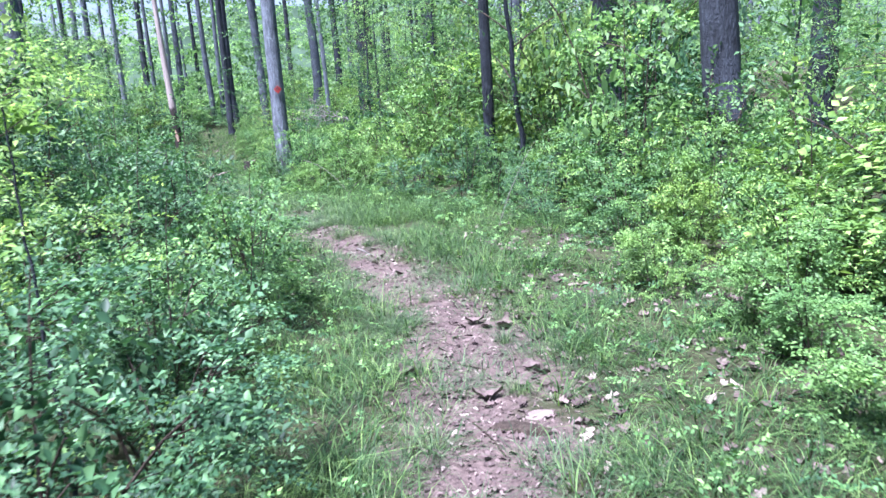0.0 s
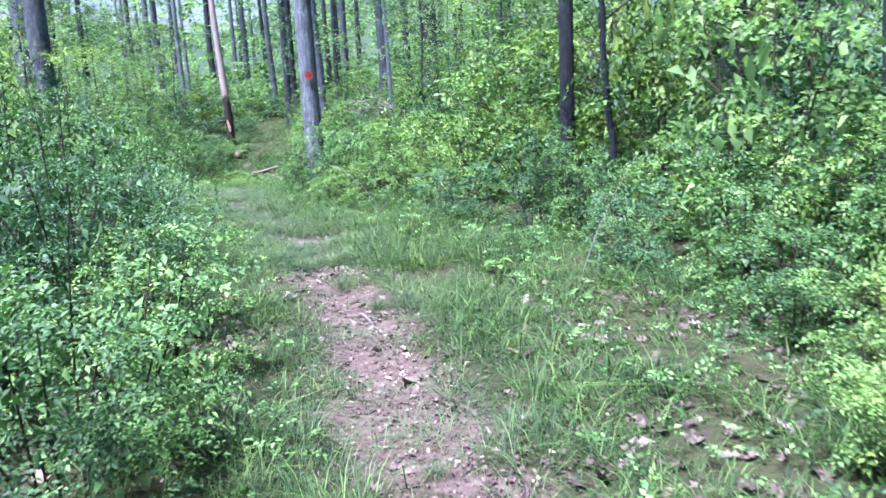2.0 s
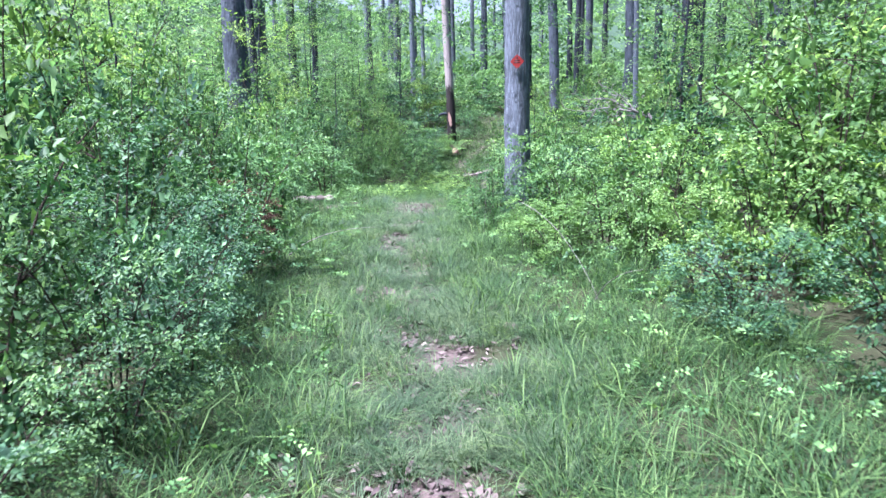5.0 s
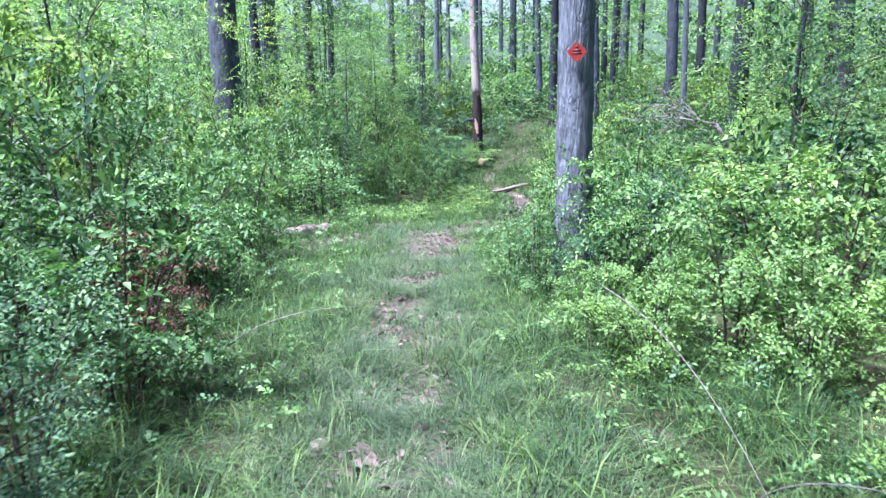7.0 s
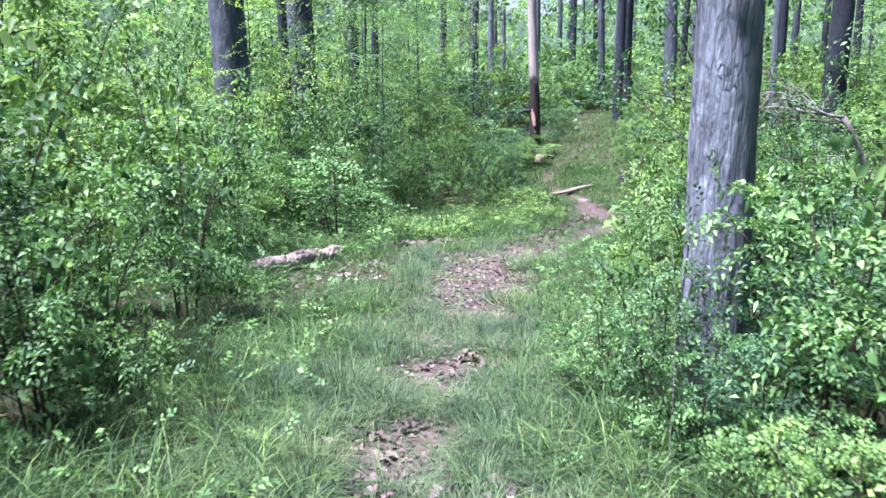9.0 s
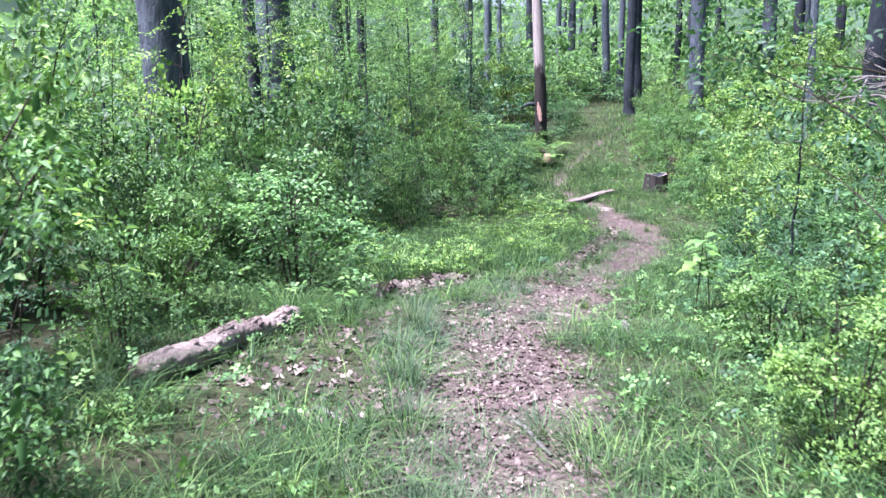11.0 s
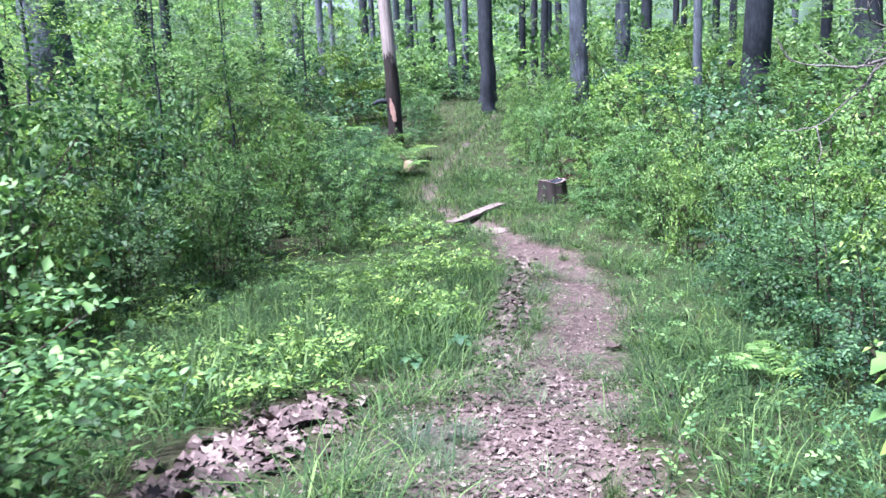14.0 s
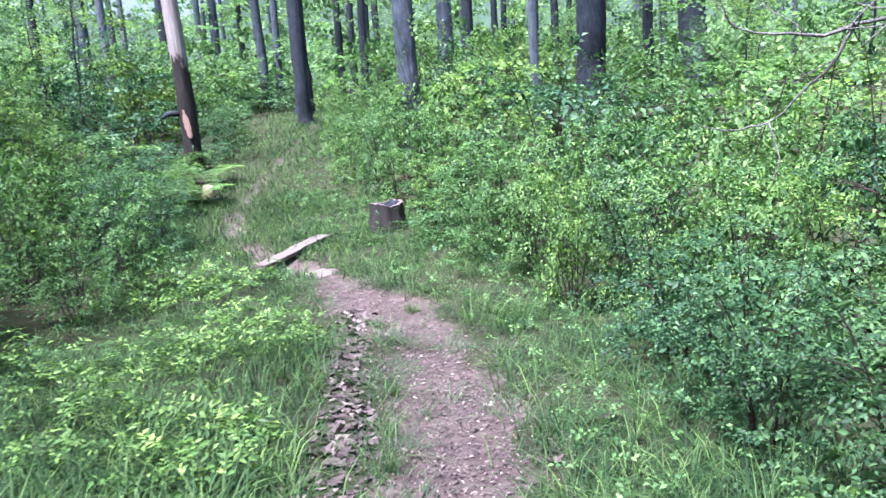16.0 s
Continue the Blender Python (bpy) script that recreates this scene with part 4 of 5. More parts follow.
def build_litter():
    r = np.random.default_rng(23)
    g = Geo()
    y = r.uniform(1.5, 31, 7600)
    x = np.interp(y, TRAIL_Y, TRAIL_X) + r.normal(0, 0.42, 7600)
    keep = r.random(7600) < np.interp(y, [0, 3, 9, 11, 16, 18, 22, 25, 30], [0.5, 0.55, 0.5, 0.25, 0.3, 1.0, 1.0, 0.5, 0.35])
    litter_leaves(g, x[keep], y[keep], r, 0.034)
    y = r.uniform(1.5, 31, 15000)
    x = np.interp(y, TRAIL_Y, TRAIL_X) + r.normal(0, 0.36, 15000)
    keep = r.random(15000) < np.interp(y, [0, 3, 9, 11, 16, 18, 23, 25, 30], [0.6, 0.7, 0.6, 0.25, 0.3, 1.0, 1.0, 0.6, 0.4])
    litter_leaves(g, x[keep], y[keep], r, 0.020, 0.008)
    y = r.uniform(17.2, 23.6, 3200)
    litter_leaves(g, np.interp(y, TRAIL_Y, TRAIL_X) + r.normal(-0.1, 0.4, 3200), y, r, 0.045, 0.012, True)
    y = r.uniform(23.4, 28.6, 620)
    litter_leaves(g, -3.98 + 0.04 * np.sin(y * 3) + r.normal(0, 0.075, 620) - np.interp(y, [23, 25, 28.5], [0.02, 0.0, 0.1]), y, r, 0.085, 0.03, True)
    a = r.random(300)
    litter_leaves(g, -5.05 + 0.25 * a + r.normal(0, 0.14, 300), 21.3 + 1.4 * a + r.normal(0, 0.2, 300), r, 0.11, 0.03, True)
    y = r.uniform(1.8, 9.0, 900)
    litter_leaves(g, np.interp(y, TRAIL_Y, TRAIL_X) + r.normal(0.06, 0.30, 900), y, r, 0.05, 0.012, True)
    x, y = r.uniform(-5.1, -3.6, 520), r.uniform(18.0, 20.8, 520)
    litter_leaves(g, x, y, r, 0.065, 0.02, True)
    x, y = r.uniform(-1.6, -0.5, 420), r.uniform(6.2, 9.2, 420)
    litter_leaves(g, x, y, r, 0.085, 0.02, True)
    x, y = r.uniform(0.9, 2.6, 650), r.uniform(2.6, 9.0, 650)
    litter_leaves(g, x, y, r, 0.085, 0.02, True)
    for n, y0, y1, wide, size in ((9000, 17.0, 23.8, 0.46, 0.026), (5200, 2.0, 9.5, 0.34, 0.024), (6000, 23.8, 29.5, 0.30, 0.024), (2200, 9.5, 17.0, 0.30, 0.05)):
        y = r.uniform(y0, y1, n)
        litter_leaves(g, np.interp(y, TRAIL_Y, TRAIL_X) + r.normal(-0.03, wide, n), y, r, size, 0.014)
    y = r.uniform(9.5, 17.2, 520)
    litter_leaves(g, np.interp(y, TRAIL_Y, TRAIL_X) + r.normal(0, 0.2, 520), y, r, 0.075, 0.03, True)
    tagged(new("leaf_litter", g.mesh("leaf_litter", M_LITTER)), "dry brown and tan fallen leaves on the path", "leaf litter", "", "stuff")
    for k, (x, y) in enumerate(((0.73, 5.33), (0.9, 5.17), (1.5, 6.1), (0.95, 9.4), (-1.59, 12.75), (-0.75, 10.6), (0.35, 7.1), (-2.9, 20.9), (-3.4, 21.9), (-4.3, 23.3), (-3.2, 24.2), (-3.0, 24.7), (-2.6, 25.2), (-4.9, 24.2), (0.79, 4.11), (0.9, 4.35), (0.59, 4.01), (0.79, 5.22), (0.2, 4.4), (-1.0, 9.0))):
        one = Geo()
        n = 9
        u = np.linspace(0, 1, n)
        w = 0.042 * np.sin(np.pi * u ** 0.8) * (1 + 0.35 * np.sin(u * 22)) + 0.002
        curl = 0.03 * (u - 0.5) ** 2 * 4 + 0.004
        v = np.concatenate([np.column_stack([u * 0.13 - 0.065, w, curl + 0.018]), np.column_stack([u * 0.13 - 0.065, 0 * u, curl]), np.column_stack([u * 0.13 - 0.065, -w, curl + 0.022])])
        i = np.arange(n - 1)
        one.add(v, np.concatenate([np.stack([i, i + 1, i + n + 1, i + n], -1), np.stack([i + n, i + n + 1, i + 2 * n + 1, i + 2 * n], -1)]))
        ob = tagged(new("dead_leaf", one.mesh("dead_leaf", M_LITTER)), "curled tan dead leaf lying on the ground", "leaf", "fallen leaves by the path")
        ob.matrix_basis = place(x, y, k * 67.0, 1.0 + 0.25 * math.sin(k * 2.1), -0.002)


build_grass()
build_weeds()
build_meadow_weeds()
build_litter()


# ---- the snag: a dead trunk with its bark torn off ----
def build_snag(x, y):
    r = np.random.default_rng(3)
    ob = tagged(new("dead_tree"), "dead standing trunk, bare silver wood above torn brown bark", "tree")
    ob.matrix_basis = pose(x, y, float(height(x, y)), 0, -2.0, 0)
    g = Geo()
    h = np.array([-0.2, 0.0, 0.15, 0.35, 0.6, 0.9, 1.2, 1.5, 1.8, 2.1, 2.6, 3.5, 4.8, 6.5, 8.5])
    rad = np.interp(h, [-0.2, 0.15, 0.6, 1.2, 1.5, 3.0, 8.5], [0.2, 0.165, 0.155, 0.16, 0.145, 0.135, 0.07])
    g.tube(np.column_stack([0.02 * np.sin(h), 0.015 * np.cos(h * 1.3), h]), rad, 20, 0.10, True, r)
    part("trunk", g.mesh("snag_trunk", M_SNAG, True), ob)
    g = Geo()
    n = 9
    u = np.linspace(0, 1, n)
    w = 0.036 * np.sin(np.pi * (0.12 + 0.8 * u)) + 0.006 * r.normal(0, 1, n)
    zz = 0.62 + 0.5 * u
    v = np.concatenate([np.column_stack([-0.03 - w + 0.06 * (1 - u), np.full(n, -0.168), zz]), np.column_stack([0.0 + 0.06 * (1 - u), np.full(n, -0.186), zz]), np.column_stack([0.0 + w + 0.06 * (1 - u), np.full(n, -0.164), zz])])
    i = np.arange(n - 1)
    g.add(v, np.concatenate([np.stack([i, i + n, i + n + 1, i + 1], -1), np.stack([i + n, i + 2 * n, i + 2 * n + 1, i + n + 1], -1)]))
    part("torn_patch", g.mesh("snag_patch", M_RAW), ob, "pinkish raw wood where bark is torn away")
    g = Geo()
    g.tube([(-0.1, -0.05, 1.05), (-0.22, -0.1, 1.08), (-0.32, -0.12, 1.06), (-0.42, -0.12, 1.0)], [0.05, 0.05, 0.042, 0.02], 8, 0.25, True, r)
    part("branch_stub", g.mesh("snag_stub", BARK["dark"]), ob, "broken dark branch stub")
    return ob


build_snag(-7.15, 36.4)


# ---- trail marker on the grey tree ----
def build_marker(x, y, z, turn):
    ob = tagged(new("trail_marker"), "red diamond trail marker nailed to a grey tree", "sign")
    ob.matrix_basis = pose(x, y, z, 90, 0, turn)
    bm = bmesh.new()
    bmesh.ops.create_cube(bm, size=1.0, matrix=pose(0, 0, 0, 0, 0, 45) @ Matrix.Diagonal((0.112, 0.112, 0.004, 1)))
    bmesh.ops.bevel(bm, geom=[e for e in bm.edges if abs(e.verts[0].co.z - e.verts[1].co.z) > 0.003], offset=0.005, segments=2, affect="EDGES")
    me = bpy.data.meshes.new("marker_plate")
    bm.to_mesh(me)
    bm.free()
    me.materials.append(M_SIGN)
    part("plate", me, ob)
    for name, cx, cy, w, h in (("text_bar", 0.0, 0.012, 0.062, 0.012), ("text_bar", 0.0, -0.010, 0.075, 0.010), ("symbol", 0.0, 0.040, 0.022, 0.016)):
        g = Geo()
        g.add([(cx - w / 2, cy - h / 2, 0.0035), (cx + w / 2, cy - h / 2, 0.0035), (cx + w / 2, cy + h / 2, 0.0035), (cx - w / 2, cy + h / 2, 0.0035),
               (cx - w / 2, cy - h / 2, 0.0015), (cx + w / 2, cy - h / 2, 0.0015), (cx + w / 2, cy + h / 2, 0.0015), (cx - w / 2, cy + h / 2, 0.0015)],
              [(0, 1, 2, 3), (4, 5, 1, 0), (5, 6, 2, 1), (6, 7, 3, 2), (7, 4, 0, 3)])
        part(name, g.mesh("marker_" + name, M_INK), ob, "dark printed mark")
    for cy in (0.06, -0.06):
        bm = bmesh.new()
        bmesh.ops.create_uvsphere(bm, u_segments=8, v_segments=5, radius=0.004, matrix=Matrix.Translation((0, cy, 0.002)))
        me = bpy.data.meshes.new("marker_nail")
        bm.to_mesh(me)
        bm.free()
        me.materials.append(M_STONE)
        part("nail", me, ob)


build_marker(-1.27 + 0.021, 16.5 - 0.152, 1.745, 8.0)


# ---- fallen log, plank, stump, stones, sticks ----
def limb_thing(name, pts, radii, mat, label, category, sides=10, rough=0.12, seed=1, group=""):
    g = Geo()
    g.tube(np.asarray(pts, float), np.asarray(radii, float), sides, rough, True, np.random.default_rng(seed))
    return tagged(new(name, g.mesh(name, mat, sides > 8)), label, category, group)


def build_log():
    ob = tagged(new("fallen_log"), "short fallen log with flaking pinkish-grey bark", "log")
    r = np.random.default_rng(8)
    u = np.linspace(0, 1, 44)
    pts = np.column_stack([-4.88 - 0.12 * u + 0.015 * np.sin(u * 9), 18.2 + 1.65 * u, np.interp(u, [0, 1], [-0.14, -0.325]) + 0.01 * np.sin(u * 14)])
    pts[:, 2] = np.maximum(pts[:, 2], height(pts[:, 0], pts[:, 1]) + 0.055)
    g = Geo()
    g.tube(pts, 0.082 - 0.012 * u + 0.003 * r.normal(0, 1, 44), 26, 0.09, True, r)
    part("trunk", g.mesh("log_trunk", M_LOG, True), ob)
    for k in range(70):
        p = pts[r.integers(1, 42)]
        a = r.uniform(0.2, 2.9)
        q = p + np.array([math.cos(a) * 0.076, 0, math.sin(a) * 0.076])
        g = Geo()
        l, w = r.uniform(0.015, 0.06), r.uniform(0.006, 0.02)
        n = np.array([math.cos(a), 0, math.sin(a)])
        t = np.array([-math.sin(a), 0, math.cos(a)])
        f = np.array([0, 1.0, 0])
        top = [q + n * r.uniform(0.004, 0.013) + f * l * s + t * w * c for s, c in ((-1, -0.6), (-0.5, 0.9), (0.9, 1.0), (1, -0.8))]
        low = [v - n * 0.03 for v in top]
        g.add(top + low, [(0, 1, 2, 3), (4, 5, 1, 0), (5, 6, 2, 1), (6, 7, 3, 2), (7, 4, 0, 3)])
        part("bark_flake", g.mesh("log_flake", M_LOG), ob)


build_log()


def build_plank():
    ax, ay, bx, by = -5.12, 29.95, -4.50, 31.2
    ln = math.hypot(bx - ax, by - ay)
    bm = bmesh.new()
    bmesh.ops.create_cube(bm, size=1.0, matrix=Matrix.Diagonal((ln, 0.17, 0.045, 1)))
    bmesh.ops.subdivide_edges(bm, edges=[e for e in bm.edges if abs(e.verts[0].co.x - e.verts[1].co.x) > 0.5], cuts=14)
    for v in bm.verts:
        v.co.y += 0.006 * math.sin(v.co.x * 17) + 0.004 * math.sin(v.co.x * 41)
        v.co.z += 0.008 * math.sin(v.co.x * 5)
    bmesh.ops.bevel(bm, geom=[e for e in bm.edges if e.is_boundary or e.calc_face_angle(0) > 0.8], offset=0.006, segments=2, affect="EDGES")
    me = bpy.data.meshes.new("plank")
    bm.to_mesh(me)
    bm.free()
    me.materials.append(M_PLANK)
    ob = tagged(new("plank", me), "weathered grey-brown plank lying across the path", "plank")
    cx, cy = (ax + bx) / 2, (ay + by) / 2
    ob.matrix_basis = pose(cx, cy, float(height(cx, cy)) + 0.05, 0, -3.0, math.degrees(math.atan2(by - ay, bx - ax)))


build_plank()


def build_stump(x, y):
    r = np.random.default_rng(12)
    ob = tagged(new("tree_stump"), "old hollow grey tree stump beside the path", "stump")
    ob.matrix_basis = pose(x, y, float(height(x, y)))
    n = 26
    th = np.arange(n) / n * 2 * np.pi
    wob = 1 + 0.07 * np.sin(th * 3 + 1) + 0.05 * np.sin(th * 7) + 0.03 * r.normal(0, 1, n)
    top = 0.32 + 0.02 * np.sin(th * 2) + 0.009 * r.normal(0, 1, n)
    rings = [(0.30, -0.1), (0.245, 0.05), (0.215, 0.18), (0.205, None), (0.165, None), (0.14, 0.25), (0.08, 0.18)]
    v = []
    for rad, z in rings:
        v.append(np.column_stack([rad * wob * np.cos(th), rad * wob * np.sin(th), top if z is None else np.full(n, z)]))
    g = Geo()
    i, j = np.arange(n), (np.arange(n) + 1) % n
    g.add(np.concatenate(v), np.concatenate([np.stack([k * n + i, k * n + j, (k + 1) * n + j, (k + 1) * n + i], -1) for k in range(3)]))
    part("shell", g.mesh("stump_shell", M_STUMP), ob)
    g = Geo()
    g.add(np.concatenate(v[3:5]) + [0, 0, 0.002], np.stack([i, j, n + j, n + i], -1))
    part("rim", g.mesh("stump_rim", M_PLANK), ob, "pale weathered sawn rim")
    g = Geo()
    g.add(np.concatenate(v[4:]), np.concatenate([np.stack([k * n + i, k * n + j, (k + 1) * n + j, (k + 1) * n + i], -1) for k in range(2)]))
    part("rotten_core", g.mesh("stump_core", BARK["dark"]), ob, "dark rotten hollow")


build_stump(-3.75, 31.5)


def build_stone(x, y, sx, sy, sz, turn, mat, label, seed, name="stone", category="stone"):
    bm = bmesh.new()
    bmesh.ops.create_icosphere(bm, subdivisions=3, radius=1.0)
    for v in bm.verts:
        k = 1 + 0.22 * noise.noise(v.co * 1.4 + Vector((seed, 0, 0))) + 0.07 * noise.noise(v.co * 4 + Vector((0, seed, 0)))
        v.co = Vector((v.co.x * k * sx, v.co.y * k * sy, max(-0.4, min(v.co.z, 0.75)) * k * sz))
    me = bpy.data.meshes.new(name)
    bm.to_mesh(me)
    bm.free()
    me.materials.append(mat)
    ob = tagged(new(name, me), label, category)
    ob.matrix_basis = pose(x, y, float(height(x, y)), 0, 0, turn)


build_stone(-4.46, 29.85, 0.2, 0.13, 0.06, 20, M_STONE, "flat pale stone set in the path", 1)
build_stone(-3.46, 21.25, 0.10, 0.055, 0.03, 5, M_STONE, "flat tan stone in the bare earth", 2)
build_stone(-2.87, 20.55, 0.045, 0.11, 0.11, 25, BARK["dead"], "pale bleached chunk of wood in the grass", 3, "wood_chunk", "wood")
build_stone(-6.5, 34.3, 0.12, 0.1, 0.22, 40, M_RAW, "cream-coloured broken wood by the path", 4, "wood_chunk", "wood")
build_stone(-1.85, 12.9, 0.07, 0.05, 0.05, 70, M_STONE, "small brown stone in the grass", 5)
build_stone(-0.55, 12.1, 0.06, 0.05, 0.07, 10, M_STONE, "small grey stone in the grass", 6)
build_stone(4.3, 6.45, 0.45, 0.17, 0.12, 30, M_STUMP, "grey rotten log end under the shrubs", 7, "rotten_log", "log")


def stick(x0, y0, x1, y1, rad, mat, label, name="stick", lift=0.012, bow=0.02, seed=1):
    u = np.linspace(0, 1, 7)
    x, y = x0 + (x1 - x0) * u, y0 + (y1 - y0) * u + bow * np.sin(u * 5)
    z = height(x, y) + rad * 0.6 + lift * u
    limb_thing(name, np.column_stack([x, y, z]), rad * (1 - 0.45 * u), mat, label, "stick", 7, 0.2, seed, "sticks on the ground")


build_stone(0.66, 3.52, 0.15, 0.05, 0.04, -28, BARK["twig"], "dark curved piece of bark on the path", 9, "bark_piece", "bark")
build_stone(0.78, 3.66, 0.075, 0.05, 0.014, 15, M_STONE, "flat pinkish stone sunk in the bare earth", 11)
stick(0.38, 4.71, 0.64, 4.4, 0.007, BARK["twig"], "thin dark stick across the path")
stick(0.46, 3.68, 0.54, 3.3, 0.006, BARK["twig"], "thin dark stick along the path")
stick(0.62, 3.0, 0.75, 3.2, 0.006, BARK["twig"], "thin brown stick on the bare earth")
stick(-0.02, 8.5, 0.12, 8.16, 0.010, BARK["dead"], "crooked grey stick on the path", bow=0.04)
stick(-2.55, 16.0, -2.32, 16.25, 0.012, BARK["dead"], "pale broken stick on the path")
stick(-3.98, 18.3, -3.66, 18.08, 0.016, BARK["dead"], "pale split piece of wood on the ground")
stick(-3.30, 19.85, -3.08, 19.5, 0.010, BARK["twig"], "dark brown stick on the path")
stick(-3.12, 18.55, -2.85, 18.2, 0.013, BARK["dead"], "pale bare stick at the path's edge")
stick(-3.2, 20.0, -3.05, 19.7, 0.009, BARK["twig"], "small brown twig on the path")
stick(-3.22, 24.4, -3.08, 24.35, 0.006, BARK["twig"], "small dark twig on the bare earth")


def cane(pts, rad, label, mat="dead", seed=1):
    a, b, c = pts
    p = bezier(a, b, c, 10)
    limb_thing("dead_cane", p, np.linspace(rad, rad * 0.4, 10), BARK[mat], label, "stem", 5, 0.0, seed, "dry canes in the undergrowth")


def on(x, y, h):
    return (x, y, float(height(x, y)) + h)


cane((on(-0.75, 13.7, 0.62), on(-0.3, 13.2, 0.5), on(0.0, 12.6, 0.0)), 0.0032, "long arching dry cane over the grass")
cane((on(-0.1, 12.9, 0.0), on(0.0, 12.6, 0.3), on(0.25, 12.2, 0.4)), 0.004, "dry grey cane leaning in the shrubs", seed=2)
cane((on(-2.95, 13.9, 0.05), on(-2.7, 14.0, 0.3), on(-2.2, 14.2, 0.3)), 0.005, "pale arching dry stalk beside the path", seed=3)
cane((on(-3.4, 13.2, 0.0), on(-3.2, 13.4, 0.4), on(-2.9, 13.6, 0.62)), 0.005, "reddish thin dry cane in the shrubs", "twig", 4)
cane((on(1.5, 8.6, 0.0), on(1.7, 8.8, 0.5), on(2.1, 9.2, 0.9)), 0.004, "grey dry cane rising from the shrubs", seed=5)
cane((on(-1.35, 14.9, 0.0), on(-1.3, 15.0, 0.5), on(-1.36, 15.1, 0.95)), 0.0018, "upright pale dry stalk before the tree", seed=6)


# ---- dead branching sapling over the shrubs ----
def build_dead_sapling():
    r = np.random.default_rng(77)
    ob = tagged(new("dead_sapling"), "leafless silver-grey dead sapling leaning over the shrubs", "tree")
    base = float(height(0.6, 25.8))

    def grow(g, p, d, ln, rad, depth):
        """A crooked branch that forks into thinner ones."""
        pts = [np.array(p, float)]
        d = unit(d)
        for _ in range(7):
            d = unit(d + r.normal(0, 0.2, 3))
            pts.append(pts[-1] + d * ln / 7)
        g.tube(pts, np.linspace(rad, rad * 0.4, 8), 6 if depth == 0 else 4, 0.15, True, r)
        if depth < 2:
            for k in range(6 if depth == 0 else 3):
                q = int(r.integers(2, 8))
                grow(g, pts[q], d + r.normal(0, 0.55, 3), ln * r.uniform(0.3, 0.55), rad * 0.5, depth + 1)

    g = Geo()
    g.tube(bezier((0.6, 25.8, base - 0.1), (0.5, 25.5, 0.1), (0.0, 25.25, 0.85), 9), np.linspace(0.05, 0.034, 9), 8, 0.15, True, r)
    part("trunk", g.mesh("dead_trunk", BARK["dead"]), ob)
    for p, d, ln, rad in (((0.0, 25.25, 0.85), (-1, -0.1, 0.26), 1.25, 0.024), ((0.0, 25.25, 0.85), (-1, 0.1, 0.55), 1.25, 0.022), ((0.02, 25.26, 0.8), (-1, -0.3, 0.15), 1.1, 0.018),
                          ((0.05, 25.28, 0.75), (-0.8, 0.2, 0.8), 1.3, 0.015), ((0.3, 25.4, 0.35), (-1, -0.3, 0.1), 1.2, 0.011)):
        g = Geo()
        grow(g, p, d, ln, rad, 0)
        part("branch", g.mesh("dead_branch", BARK["dead"]), ob)


build_dead_sapling()


# ---- single plants ----
def build_fern(x, y, turn, size):
    r = np.random.default_rng(int(turn))
    ob = tagged(new("fern"), "pale green fern with arching fronds", "fern", "ferns by the path")
    ob.matrix_basis = place(x, y, turn, size)
    for k in range(6):
        a = k * 1.05 + r.uniform(-0.2, 0.2)
        out = np.array([math.cos(a), math.sin(a), 0])
        p = bezier((0, 0, 0), out * 0.2 + [0, 0, 0.38], out * 0.55 + [0, 0, 0.26], 16)
        g = Geo()
        g.tube(p[::3], np.linspace(0.004, 0.001, 6), 4, 0.0, False)
        side = np.cross(out, [0, 0, 1.0])
        d = np.gradient(p, axis=0)
        for s in (1, -1):
            w = 0.16 * np.sin(np.pi * np.clip((np.arange(16) + 2) / 18, 0, 1)) + 0.01
            g.leaves(p[2:], side * s + 0.45 * d[2:] / 0.05, np.tile([0, 0, 1.0], (14, 1)), w[2:], w[2:] * 0.28 + 0.008, 0.15, 0.05, True)
        part("frond", g.mesh("fern_frond", LEAF["lime"]), ob)


build_fern(-2.38, 23.3, 40, 0.55)
build_fern(-2.2, 23.6, 120, 0.5)
build_fern(-6.5, 33.6, 75, 1.0)
build_fern(-6.6, 34.9, 10, 1.1)


def build_seedling(x, y, turn, tall, leaf, mat, label, leaves=9, name="seedling"):
    r = np.random.default_rng(int(turn) + 5)
    ob = tagged(new(name), label, "seedling", "seedlings by the path")
    ob.matrix_basis = place(x, y, turn)
    g = Geo()
    p = bezier((0, 0, -0.02), (0.03, 0, tall * 0.6), (0.06, 0.03, tall), 6)
    g.tube(p, np.linspace(0.006, 0.003, 6), 5, 0.0, False)
    part("stem", g.mesh("seedling_stem", BARK["twig"]), ob)
    for k in range(leaves):
        a = k * 2.4 + r.uniform(-0.3, 0.3)
        q = p[-1] * (0.55 + 0.45 * k / leaves)
        u = np.linspace(0, 1, 11)
        ln = leaf * r.uniform(0.75, 1.2)
        w = ln * (0.30 * np.sin(np.pi * u ** 1.25) * (1 + 0.28 * np.sin(u * 24)) + 0.01)
        m = np.column_stack([u * ln, 0 * u, 0.25 * ln * np.sin(u * 2.2) - 0.35 * ln * u ** 2])
        v = np.concatenate([m + np.column_stack([0 * u, w, 0.2 * w]), m, m + np.column_stack([0 * u, -w, 0.2 * w])])
        c, s = math.cos(a), math.sin(a)
        v = v @ np.array([[c, s, 0], [-s, c, 0], [0, 0, 1]]) + q
        i = np.arange(10)
        g = Geo()
        g.add(v, np.concatenate([np.stack([i, i + 11, i + 12, i + 1], -1), np.stack([i + 11, i + 22, i + 23, i + 12], -1)]))
        part("leaf", g.mesh("seedling_leaf", LEAF[mat], True), ob)


